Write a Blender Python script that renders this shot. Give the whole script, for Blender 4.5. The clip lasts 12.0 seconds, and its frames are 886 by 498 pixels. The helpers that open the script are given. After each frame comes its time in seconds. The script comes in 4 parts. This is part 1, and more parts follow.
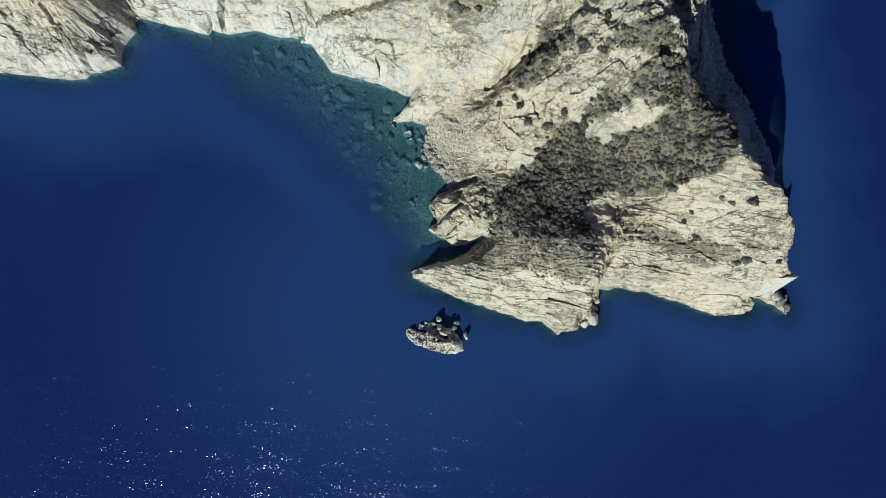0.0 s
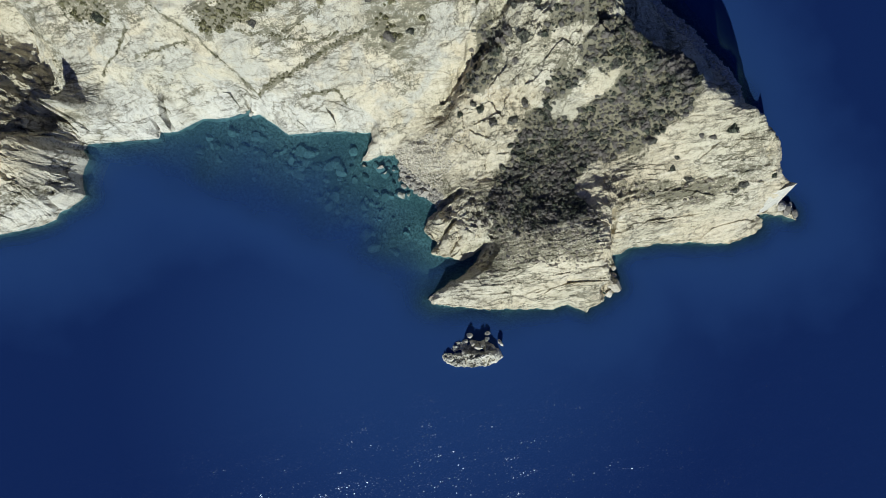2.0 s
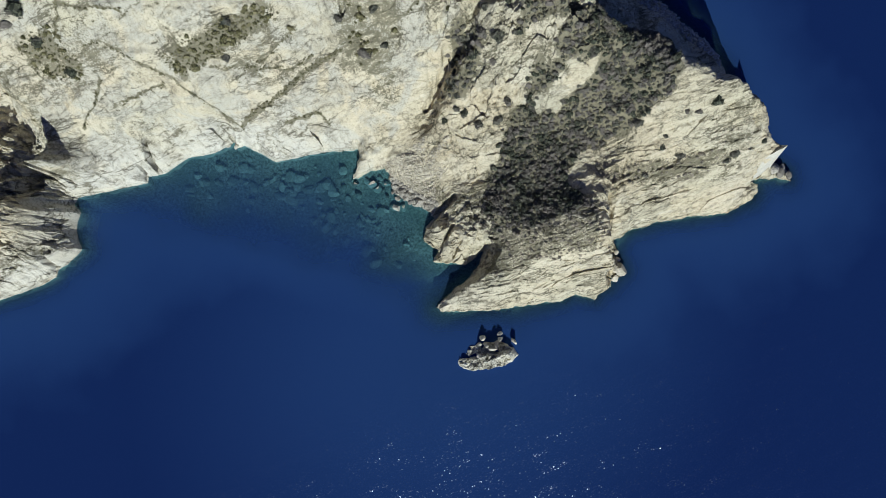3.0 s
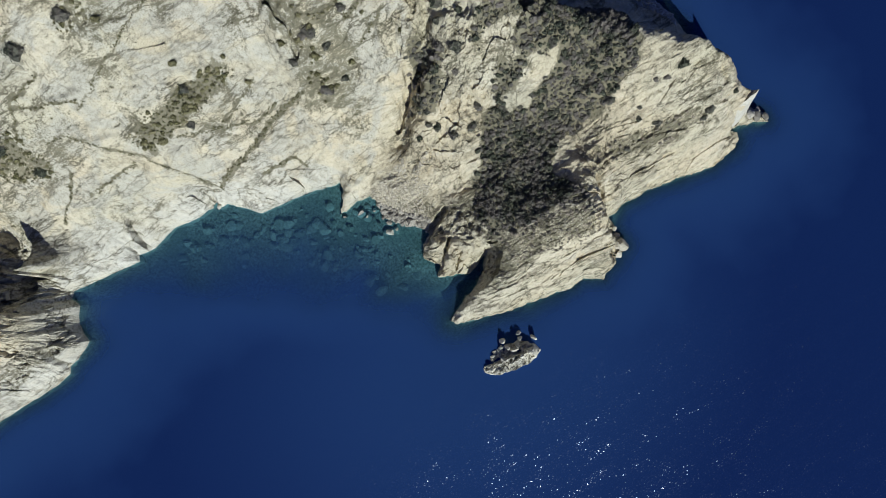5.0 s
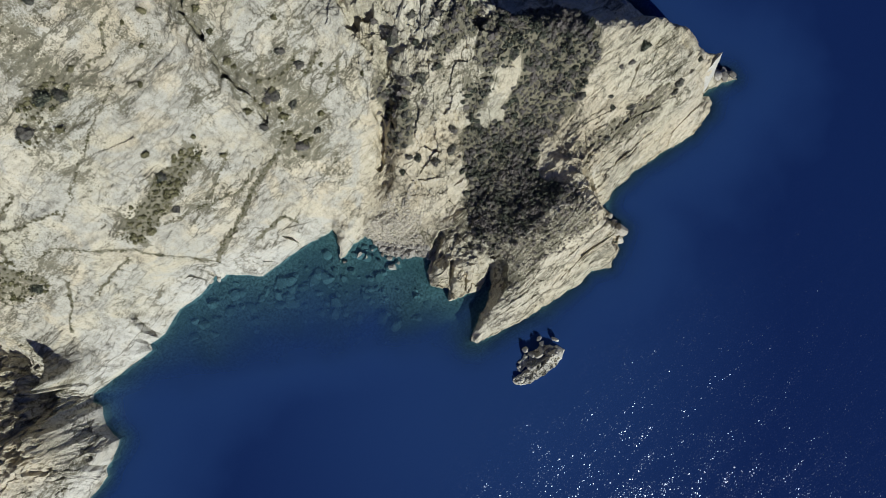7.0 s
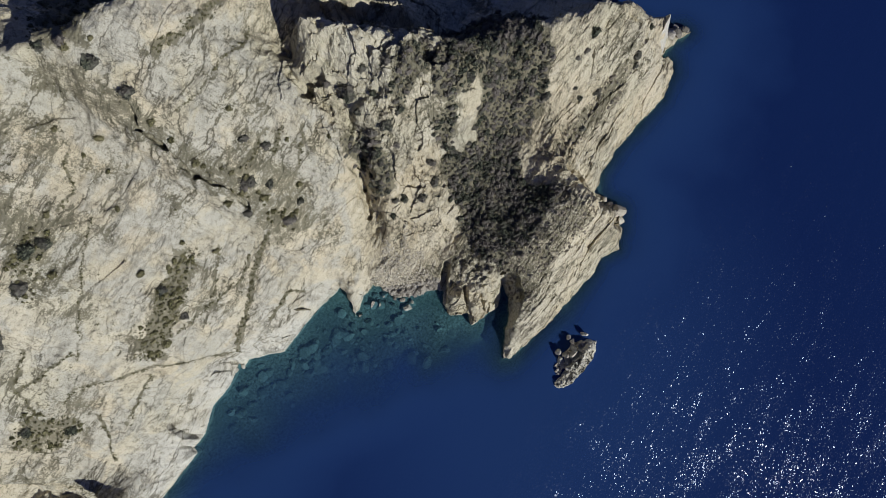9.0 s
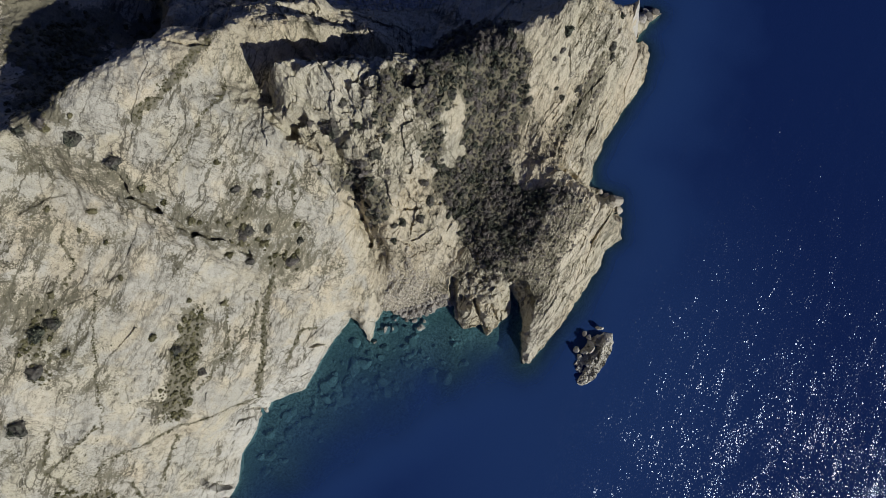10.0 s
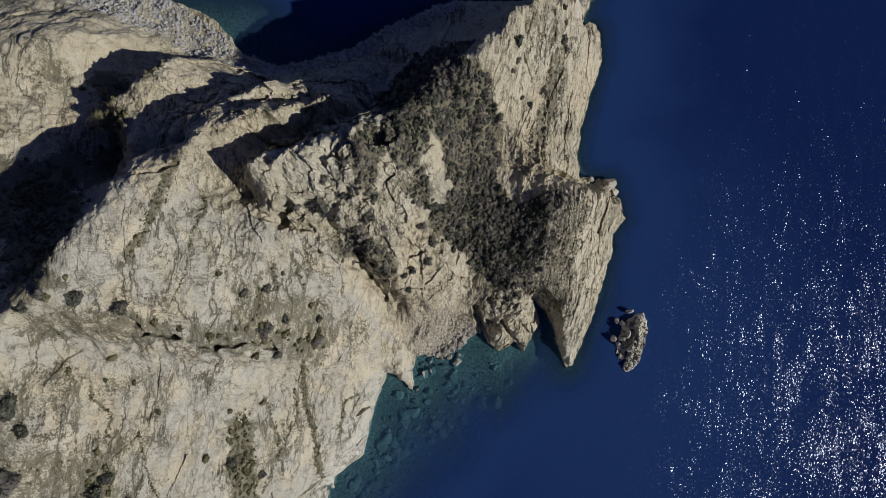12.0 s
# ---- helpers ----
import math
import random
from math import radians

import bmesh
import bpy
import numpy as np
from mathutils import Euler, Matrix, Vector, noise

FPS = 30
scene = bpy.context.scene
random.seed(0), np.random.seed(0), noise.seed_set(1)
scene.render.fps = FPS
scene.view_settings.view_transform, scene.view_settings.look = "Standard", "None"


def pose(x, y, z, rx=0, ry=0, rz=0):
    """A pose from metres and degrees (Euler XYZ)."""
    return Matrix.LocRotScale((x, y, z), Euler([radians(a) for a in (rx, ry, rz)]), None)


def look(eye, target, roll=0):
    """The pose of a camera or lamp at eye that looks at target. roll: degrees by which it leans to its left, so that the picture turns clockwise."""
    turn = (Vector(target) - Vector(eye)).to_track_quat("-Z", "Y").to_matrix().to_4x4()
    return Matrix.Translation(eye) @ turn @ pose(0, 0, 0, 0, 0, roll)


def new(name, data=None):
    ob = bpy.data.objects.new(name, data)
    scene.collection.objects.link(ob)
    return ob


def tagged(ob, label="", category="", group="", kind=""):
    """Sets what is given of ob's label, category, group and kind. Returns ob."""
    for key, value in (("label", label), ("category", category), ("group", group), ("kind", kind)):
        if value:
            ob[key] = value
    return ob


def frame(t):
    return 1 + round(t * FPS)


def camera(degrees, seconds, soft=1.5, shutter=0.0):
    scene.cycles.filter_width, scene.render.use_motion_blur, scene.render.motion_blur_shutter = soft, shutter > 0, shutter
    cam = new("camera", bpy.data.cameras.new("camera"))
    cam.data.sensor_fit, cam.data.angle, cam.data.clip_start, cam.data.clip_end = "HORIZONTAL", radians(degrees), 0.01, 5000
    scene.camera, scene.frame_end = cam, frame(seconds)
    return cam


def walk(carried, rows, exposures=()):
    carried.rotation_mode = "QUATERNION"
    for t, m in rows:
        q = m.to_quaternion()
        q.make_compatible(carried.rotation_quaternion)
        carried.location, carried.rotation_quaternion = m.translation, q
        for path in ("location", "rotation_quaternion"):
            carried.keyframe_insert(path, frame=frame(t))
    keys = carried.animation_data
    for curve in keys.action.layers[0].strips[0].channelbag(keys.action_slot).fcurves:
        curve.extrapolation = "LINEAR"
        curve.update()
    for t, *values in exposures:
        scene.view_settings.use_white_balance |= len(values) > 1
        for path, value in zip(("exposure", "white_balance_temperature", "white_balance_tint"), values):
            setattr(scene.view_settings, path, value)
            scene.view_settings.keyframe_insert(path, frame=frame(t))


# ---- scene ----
cam = camera(73.7, 12.0, soft=0.85)
PATH = [
    (0, (0.782, -5.375, 164.752), (0.834, -5.316, 162.754), 44.8),
    (0.5, (0.085, -3.61, 164.763), (0.141, -3.553, 162.765), 42.3),
    (1, (-0.528, -1.683, 164.757), (-0.469, -1.631, 162.759), 42.5),
    (1.5, (-0.809, 0.3, 164.744), (-0.748, 0.344, 162.746), 43.8),
    (2, (-0.882, 2.15, 164.715), (-0.82, 2.185, 162.716), 45.4),
    (2.5, (-0.816, 3.767, 164.73), (-0.754, 3.795, 162.732), 46.8),
    (3, (-0.939, 5.216, 164.643), (-0.873, 5.237, 162.644), 49.7),
    (5, (-0.143, 10.607, 164.369), (-0.065, 10.603, 162.371), 57.9),
    (5.5, (0.477, 12.245, 164.319), (0.557, 12.237, 162.32), 58.4),
    (6, (1.063, 14.076, 164.285), (1.147, 14.061, 162.287), 59.4),
    (6.5, (1.694, 15.833, 164.232), (1.783, 15.814, 162.234), 58.8),
    (7, (2.297, 17.137, 164.245), (2.393, 17.119, 162.248), 53.3),
    (9, (8.301, 23.093, 163.756), (8.393, 23.071, 161.758), 40.7),
    (9.5, (9.902, 24.626, 163.794), (9.997, 24.601, 161.796), 38.0),
    (10, (11.932, 26.014, 163.665), (12.024, 25.987, 161.667), 35.3),
    (10.5, (13.875, 27.16, 163.491), (13.967, 27.134, 161.494), 30.8),
    (11, (15.676, 28.37, 163.314), (15.772, 28.342, 161.317), 27.2),
    (11.5, (17.861, 29.574, 163.165), (17.956, 29.542, 161.168), 25.1),
    (12, (20.48, 30.504, 163.053), (20.569, 30.471, 161.055), 22.8),
]
walk(cam, [(t, look(eye, target, roll)) for t, eye, target, roll in PATH],
     exposures=[(0, 0.27, 5520, 3), (3, 0.22, 5520, 3), (7, 0.04, 5600, 7), (9, -0.14, 5720, 9.5), (12, -0.38, 5850, 12)])

# ---- light ----
SUN_ELEVATION, SUN_SIDE = 32.0, -17.0      # degrees above the sea; degrees west of due south
world = bpy.data.worlds.new("sky")
scene.world = world
world.use_nodes = True
wn = world.node_tree.nodes
sky = wn.new("ShaderNodeTexSky")
sky.sky_type, sky.sun_disc = "NISHITA", False
sky.sun_elevation, sky.sun_rotation = radians(SUN_ELEVATION), radians(180 - SUN_SIDE)
sky.dust_density = 0.6
wn["Background"].inputs[1].default_value = 0.030
deep_sky = wn.new("ShaderNodeMix")          # the clear, deep blue of a dry autumn sky
deep_sky.data_type, deep_sky.blend_type = "RGBA", "MULTIPLY"
deep_sky.inputs[0].default_value = 1.0
deep_sky.inputs[7].default_value = (0.55, 0.62, 1.25, 1)
world.node_tree.links.new(sky.outputs[0], deep_sky.inputs[6])
world.node_tree.links.new(deep_sky.outputs[2], wn["Background"].inputs[0])
to_sun = Vector((math.sin(radians(SUN_SIDE)) * math.cos(radians(SUN_ELEVATION)),
                 -math.cos(radians(SUN_SIDE)) * math.cos(radians(SUN_ELEVATION)), math.sin(radians(SUN_ELEVATION))))
sun_data = bpy.data.lights.new("sun", "SUN")
sun_data.energy, sun_data.angle, sun_data.color = 4.3, radians(0.53), (1.0, 0.93, 0.80)
sun = new("sun", sun_data)
sun.matrix_world = look(to_sun * 900, (0, 0, 0))

# ---- landform plan ----
# <plan>
DOM = (-140.0, 114.0, -30.0, 136.0)        # x0, x1, y0, y1 of the part that is built finely
STEP = 0.2

COAST_WEST = [(-900, -40), (-420, 20), (-220, 20), (-160, 33), (-128, 40), (-119, 40.6), (-111.9, 40.6), (-105.8, 40.1), (-100.2, 40), (-96, 40.5), (-94.9, 42.1), (-91.8, 42.7), (-88.5, 44), (-86.9, 45), (-86.9, 47.3),
              (-86.5, 50.1), (-85.2, 52.5), (-83.5, 54.4), (-84.2, 57), (-82.6, 58.6), (-78, 57.6), (-74.2, 57), (-63.6, 55), (-62.7, 56.6), (-58.3, 55.6), (-53.5, 56.8), (-50.6, 57.2), (-46.7, 56.3),
              (-43.6, 55.9), (-39.2, 56.2), (-37.3, 56.6), (-37.6, 54.7), (-35.3, 54.5), (-32, 50.9), (-28.9, 47), (-22, 45.7), (-15, 44.3), (-6.8, 41.6), (-7.4, 39), (-11.8, 34.2), (-8.2, 34.4), (-5.3, 34.5), (-1.9, 33.9)]
COAST_COVE = [(-1.4, 30.2), (-1.7, 26.6), (0.9, 22.4), (4.4, 19.5), (5.2, 17.6), (5.5, 15.8), (2.5, 14.5), (1.1, 12.3), (0.7, 10.8), (2, 8.5), (3.3, 7.1), (1, 4.9), (2.2, 3.5), (5.6, 2.1), (8.4, 0.7),
              (11.6, 1.2), (15, 2.4), (12.5, -0.4), (9.2, -2.9), (3.4, -4.6), (-1.4, -6.3), (-3.4, -7.4)]
COAST_SOUTH = [(-2.2, -9.1), (1.2, -10.7), (10.1, -13.9), (16.2, -15.7), (22.4, -17.1), (30, -19.3), (33.9, -18.9), (35.5, -20.5), (38.4, -22.5), (40.5, -21.2), (43.9, -20.8), (44.8, -19.3), (43.8, -17.8),
               (46.1, -19.4), (49.1, -18.4), (49.1, -15.8), (48, -13.7), (49.5, -12.3), (49.4, -9.2), (52, -9.6), (54.9, -8.5), (59.8, -9), (63.9, -9.4), (67.1, -10.2), (76.4, -12.8), (82.6, -14.6), (86.6, -14.1),
               (90.2, -13.7), (93.1, -12.3), (93.6, -10.4), (91.8, -8.5), (94.8, -9.5), (99.4, -11), (102.9, -12.9), (103.6, -10.8), (102.3, -8.5), (99, -5)]
COAST_EAST = [(98.5, 4), (98, 14), (98, 24), (95.5, 33), (89, 46), (83, 55), (79, 66), (76.5, 76), (79.8, 85.8), (83.6, 89.1), (89, 94.2),
              (91.9, 100.6), (94, 107), (101, 130), (135, 210), (260, 430), (420, 900), (-900, 900)]
COAST = COAST_WEST + COAST_COVE + COAST_SOUTH + COAST_EAST

# Crests, edges, gullies and breaks of slope: x, y and height of their corners.
knots = []


def crease(*corners):
    """A crest, edge or gully that runs through these corners."""
    knots.extend(spread(corners))


def facet(*corners):
    """Corners of open slopes."""
    knots.extend(corners)


def spread(line, gap=3.5):
    out = [line[0]]
    for a, b in zip(line, line[1:]):
        n = max(1, int(math.dist(a, b) / gap))
        if n > 12:
            n = 2
        out += [tuple(p + (q - p) * (k + 1) / n for p, q in zip(a, b)) for k in range(n)]
    return out


crease((-40, 150, 80), (-10, 122, 70), (12, 99.6, 64), (16.4, 96.8, 63), (23, 93.7, 62), (33.8, 89.3, 57), (39.1, 87.5, 54), (41.7, 78.7, 52), (43.9, 76, 51))  # crest west
crease((38.7, 76.7, 50), (34.3, 74.8, 47), (31.7, 69.8, 45.5), (29.8, 61.5, 42), (26.4, 53, 37), (22.4, 50.7, 31), (13.9, 47.2, 20), (7.3, 40.7, 11), (-2.7, 37, 5))  # slab edge
crease((10.1, 105.6, 59), (9.3, 101, 57.5), (7.7, 93.1, 55), (6.1, 85.8, 51.5), (4.3, 76.8, 45), (2, 65.9, 35), (-1.7, 56.9, 24), (-4.9, 48.5, 14))  # ledge
crease((7, 105, 56), (5, 93, 50), (3.5, 85.8, 46.5), (1.8, 76.8, 40.5), (-0.6, 66.5, 31), (-3.9, 57.2, 22))  # ledge foot
facet((21, 80, 52), (24, 68, 45), (14, 70, 43), (12, 60, 33), (8, 52, 21), (15, 90, 58))  # upper slab
facet((-110, 118, 42), (-75, 110, 46), (-45.9, 89.4, 42), (-31, 90.7, 46.5), (-21.7, 90.6, 49), (-24, 102, 56), (-10, 97, 54.5))  # lower slab top
facet((-71.8, 66.5, 15), (-55.5, 76.5, 28), (-51.3, 66.7, 21), (-36.3, 62.1, 22), (-20, 69.5, 31), (-20.2, 75.6, 36.3), (-12, 73.2, 36), (-21.6, 59.8, 22), (-9, 57.8, 21), (-3.9, 51.2, 15))  # lower slab
crease((-76.9, 59.5, 6), (-67, 58.2, 8), (-57.6, 60, 8), (-47.7, 60.5, 9), (-34.5, 57.4, 10), (-24.7, 48.8, 10), (-13.4, 46.2, 10), (-7, 43.8, 9))  # slab foot
crease((-4.1, 38.8, 10.5), (-6.3, 37, 6), (-8.7, 35.6, 2))  # fin
crease((-240, 110, 76), (-150, 84, 54), (-76.9, 61.5, 38), (-77.3, 57.4, 34), (-79.4, 53.4, 27), (-81.8, 48.4, 18), (-83.5, 46, 10), (-85.8, 45, 3))  # west crest
facet((-140, 55, 22), (-91.7, 52.7, 22), (-93.6, 47, 12), (-91, 44.8, 8), (-104.2, 46.3, 8), (-99.7, 43.3, 5), (-85.2, 56.4, 29))  # west face
crease((-83.7, 58.6, 0.5), (-84.7, 65.6, 4), (-82.8, 76.1, 8), (-82.1, 88.0, 15), (-108, 104, 30))  # west gully
facet((-85.4, 68.8, 8), (-85.6, 78.2, 11), (-86.7, 61.3, 4), (-86.1, 53.4, 1.5), (-86.4, 74, 16))  # shaded flank
crease((-80.6, 59.5, 6), (-81.1, 64.1, 8.5), (-78.1, 73.6, 14), (-75.8, 82.4, 24), (-100, 110, 42))  # edge of the slab over the west gully
crease((15.5, 103, 55), (20.5, 99.5, 53), (26.5, 97.2, 47), (37, 92.8, 41), (42.5, 90, 38), (46.5, 82.5, 39))  # drop behind the west crest
crease((44.5, 61, 41), (50, 57.5, 37), (52.2, 53.5, 33), (56.5, 48.5, 28), (58.5, 41.5, 28), (62.5, 40, 21), (69, 37.5, 19), (72.5, 27.5, 20), (79, 21.5, 20), (85, 16, 17), (92, 10, 12))  # drop behind the crag
crease((64, 46, 12), (69, 43, 9), (77, 38, 9), (82, 28, 10), (89, 19, 9))  # foot of the north cliff
crease((47.3, 71.9, 48), (51.8, 65.3, 45), (54.9, 61.5, 38), (58.2, 56.1, 32), (62, 51, 20))  # spur a
crease((40.6, 74.5, 46), (45.2, 70, 38), (49.5, 63.8, 31), (54.3, 56, 23), (63, 47, 12))  # gully a
crease((50.5, 80.6, 46), (53.3, 76.3, 43), (58.7, 71.3, 38), (62, 62.8, 27), (68, 58, 14))  # spur b
crease((46.7, 85.5, 43), (52, 79.6, 38), (56.9, 69.5, 31), (60, 61, 24))  # gully b
crease((51.6, 104.2, 38), (58.1, 96.3, 38), (65.3, 91.4, 34), (68.5, 84.2, 20), (72, 80, 9))  # spur c
crease((45.6, 94.5, 42), (55, 88.7, 33), (62, 79.7, 24), (68, 72, 12))  # gully c
crease((25, 108, 46), (35, 106, 36), (42, 103, 29), (52, 104, 22), (62, 105, 20), (72, 104, 10))  # valley behind the crest
crease((40, 140, 50), (60.7, 126, 39), (66.6, 119, 35), (71.6, 114, 30), (77, 108.5, 15))  # far spur
facet((48.8, 122, 40), (56.5, 119, 34), (36, 124, 44))  # hillside across the valley
crease((96, 128, 3), (90.2, 112.6, 3), (83.2, 104, 2.4), (78.5, 97.4, 2))  # beach
crease((76.5, 90, 2.5), (73, 77, 3), (75, 66, 3.5), (79, 54, 3.5), (85, 45, 3.5), (91, 33, 4), (93, 24, 6))  # scree
crease((39.5, 65.3, 54), (40.7, 60.6, 52), (46.5, 55.7, 49), (48.2, 51.6, 45), (52.6, 46.6, 41), (53.7, 39.7, 39.5), (58, 34, 38), (66, 33.5, 34), (70, 23.5, 38), (75.5, 18.5, 36), (78.3, 16.5, 38), (83, 11.5, 33), (88, 8.2, 26), (93, 3, 15))  # crag
crease((37.2, 73.4, 40), (35.4, 68.7, 38.5))  # pit
crease((32.7, 64.3, 43), (32, 59.9, 40), (30.5, 54.5, 35.5), (27.5, 50.6, 30), (22.8, 46.8, 18.5), (17.8, 43.2, 11.5), (12.5, 39, 7))  # gully beside the slab
crease((31, 50.5, 38), (26.8, 46.6, 31), (22.2, 43, 25), (17.2, 39.8, 18.5), (13.8, 36.8, 13))  # wall over the gully
facet((36.6, 53.6, 43), (36, 44.3, 39), (48.4, 34.4, 39.5), (38.7, 35.4, 30), (33.7, 34, 22), (29, 39.5, 25), (22.9, 29.9, 17), (12.6, 33.8, 11), (9.7, 24.7, 5.5))  # brow
facet((61, 29, 34), (53, 28, 30), (42.3, 23.5, 21), (33.3, 14.9, 17), (23.5, 16.9, 12), (17, 11.5, 10), (47, 13, 18), (44.9, 5.6, 20.8), (30.9, 5.5, 18.8), (22.5, 5.7, 13.4))  # bowl
crease((43, -1.5, 23), (40.7, -0.8, 24), (31, -1.8, 20.5), (21, 2.6, 13.8), (16.8, 1.4, 11.5), (12.5, -2.0, 9.5), (8, -4.6, 7), (2.5, -6.4, 4.5), (-1.5, -7.6, 2))  # south spur
crease((43.2, -6.5, 20), (43.9, -13, 14), (41.5, -17.5, 8))  # south spur end
crease((35.6, -10, 14), (30.9, -14.2, 7.5), (20.3, -12.5, 6), (11.1, -10.3, 4))  # south spur face
crease((46.4, -11.5, 1), (46.6, -6, 6), (47.6, -1, 13))  # gap
facet((52.3, 17.2, 19), (59, 14.3, 25.5), (70, 16.6, 33.5), (77.5, 12, 30), (68, 8.5, 25), (65.2, 2.1, 17.7), (54.2, 6.7, 18.5), (77.8, 0.2, 20), (83.5, 7.3, 27), (75.7, -4.5, 13), (60.5, -3.6, 13), (52, -4, 12), (86, -6.9, 12))  # east slab
facet((94.5, -3, 17), (93, -6, 7), (97.5, -4.2, 7))  # white fin
facet((-3.1, 33.2, 2), (3.9, 31.3, 6.5), (12.7, 31, 11), (6.6, 22.2, 4), (15.1, 21.3, 7))  # talus
facet((5.3, 13.4, 7), (13.6, 13.1, 11), (5.5, 6.4, 6), (13, 4.6, 8), (18.3, 8.9, 12.5))  # knob


def lattice(ix, iy, seed):
    h = (ix * 374761393 + iy * 668265263 + seed * 974634773) & 0x7FFFFFFF
    h = ((h ^ (h >> 13)) * 1274126177) & 0x7FFFFFFF
    return (h ^ (h >> 16)) & 0xFFFF


def grain(x, y, seed=0):
    """Smooth gradient noise, about -1 to 1."""
    x0, y0 = np.floor(x).astype(np.int64), np.floor(y).astype(np.int64)
    u, v = x - x0, y - y0
    su, sv = u * u * u * (u * (u * 6 - 15) + 10), v * v * v * (v * (v * 6 - 15) + 10)
    total = 0.0
    for dx in (0, 1):
        for dy in (0, 1):
            a = lattice(x0 + dx, y0 + dy, seed) * (2 * math.pi / 65536)
            total = total + (np.cos(a) * (u - dx) + np.sin(a) * (v - dy)) * (su if dx else 1 - su) * (sv if dy else 1 - sv)
    return total * 1.5


def layers(x, y, size, octaves, seed=0, rough=0.5):
    total, amp = 0.0, 1.0
    for k in range(octaves):
        total = total + amp * grain(x / size + 7.3 * k, y / size - 3.1 * k, seed + k)
        size, amp = size / 2, amp * rough
    return total


def ridged(x, y, size, octaves, seed=0):
    total, amp = 0.0, 1.0
    for k in range(octaves):
        total = total + amp * (1 - 2 * np.abs(grain(x / size + 5.7 * k, y / size + 1.9 * k, seed + k)))
        size, amp = size / 2, amp * 0.5
    return total


def blocks(x, y, size, seed=0, tilt=0.5):
    """Broken blocks: each cell of an uneven net has its own height and lean."""
    x, y = x / size, y / size
    x0, y0 = np.floor(x).astype(np.int64), np.floor(y).astype(np.int64)
    best, out = np.full(x.shape, 9.0), np.zeros(x.shape)
    for dx in (-1, 0, 1):
        for dy in (-1, 0, 1):
            ix, iy = x0 + dx, y0 + dy
            ox = x - ix - lattice(ix, iy, seed) / 65536
            oy = y - iy - lattice(ix, iy, seed + 1) / 65536
            far = ox * ox + oy * oy
            lean = lattice(ix, iy, seed + 2) * (2 * math.pi / 65536)
            h = lattice(ix, iy, seed + 3) / 32768 - 1 + 2 * tilt * (np.cos(lean) * ox + np.sin(lean) * oy)
            near = far < best
            best, out = np.where(near, far, best), np.where(near, h, out)
    return out


def outline_distance(x, y, outline):
    """Metres from a closed outline: positive inside."""
    best, inside = np.full(np.shape(x), 1e12), np.zeros(np.shape(x), bool)
    for (ax, ay), (bx, by) in zip(outline, outline[1:] + outline[:1]):
        dx, dy = bx - ax, by - ay
        k = np.clip(((x - ax) * dx + (y - ay) * dy) / (dx * dx + dy * dy), 0, 1)
        best = np.minimum(best, (x - ax - k * dx) ** 2 + (y - ay - k * dy) ** 2)
        if ay != by:
            inside ^= ((ay > y) != (by > y)) & (x < (y - ay) / dy * dx + ax)
    return np.where(inside, 1, -1) * np.sqrt(best)


def shore_distance(x, y):
    """Metres from the coast: positive on land."""
    return outline_distance(x, y, COAST)


near_coast = [(x, y) for x, y in COAST if -170 < x < 140 and y < 140]
knots += [(x, y, 0.0) for x, y, _ in spread([(x, y, 0) for x, y in near_coast], 4.0)]
kept = []
for p in knots:
    if all((p[0] - q[0]) ** 2 + (p[1] - q[1]) ** 2 > 1.0 for q in kept):
        kept.append(p)
knots = np.array(kept)
reach = np.hypot(knots[:, None, 0] - knots[None, :, 0], knots[:, None, 1] - knots[None, :, 1])
system = np.zeros((len(knots) + 3, len(knots) + 3))
system[:-3, :-3] = -reach - np.eye(len(knots)) * -0.6
system[:-3, -3], system[:-3, -2:] = 1, knots[:, :2]
system[-3, :-3], system[-2:, :-3] = 1, knots[:, :2].T
weights = np.linalg.solve(system, np.append(knots[:, 2], [0, 0, 0]))


def bare_height(x, y):
    z = weights[-3] + weights[-2] * x + weights[-1] * y
    for (kx, ky, _), w in zip(knots.tolist(), weights.tolist()):
        z = z - w * np.hypot(x - kx, y - ky)
    return z


BARE_X, BARE_Y = np.arange(DOM[0] - 6, DOM[1] + 6, 0.6), np.arange(DOM[2] - 6, DOM[3] + 6, 0.6)
BARE = []          # the bare heights over the plan, worked out once


def bare_between(x, y):
    """bare_height, read between the points of a net."""
    if not BARE:
        bx, by = np.meshgrid(BARE_X.astype(np.float32), BARE_Y.astype(np.float32))
        close = outline_distance(bx, by, COAST) > -8
        net = np.zeros(bx.shape)
        net[close] = bare_height(bx[close], by[close])
        BARE.append(net)
    net = BARE[0]
    i, j = np.clip((x - BARE_X[0]) / 0.6, 0, len(BARE_X) - 1.001), np.clip((y - BARE_Y[0]) / 0.6, 0, len(BARE_Y) - 1.001)
    i0, j0 = i.astype(int), j.astype(int)
    u, v = i - i0, j - j0
    return (net[j0, i0] * (1 - u) + net[j0, i0 + 1] * u) * (1 - v) + (net[j0 + 1, i0] * (1 - u) + net[j0 + 1, i0 + 1] * u) * v


def soft_spot(x, y, cx, cy, rx, ry, turn=0.0):
    c, s = math.cos(radians(turn)), math.sin(radians(turn))
    u, v = ((x - cx) * c + (y - cy) * s) / rx, (-(x - cx) * s + (y - cy) * c) / ry
    return np.exp(-(u * u + v * v))


def ramp(v, a, b):
    k = np.clip((v - a) / (b - a), 0, 1)
    return k * k * (3 - 2 * k)


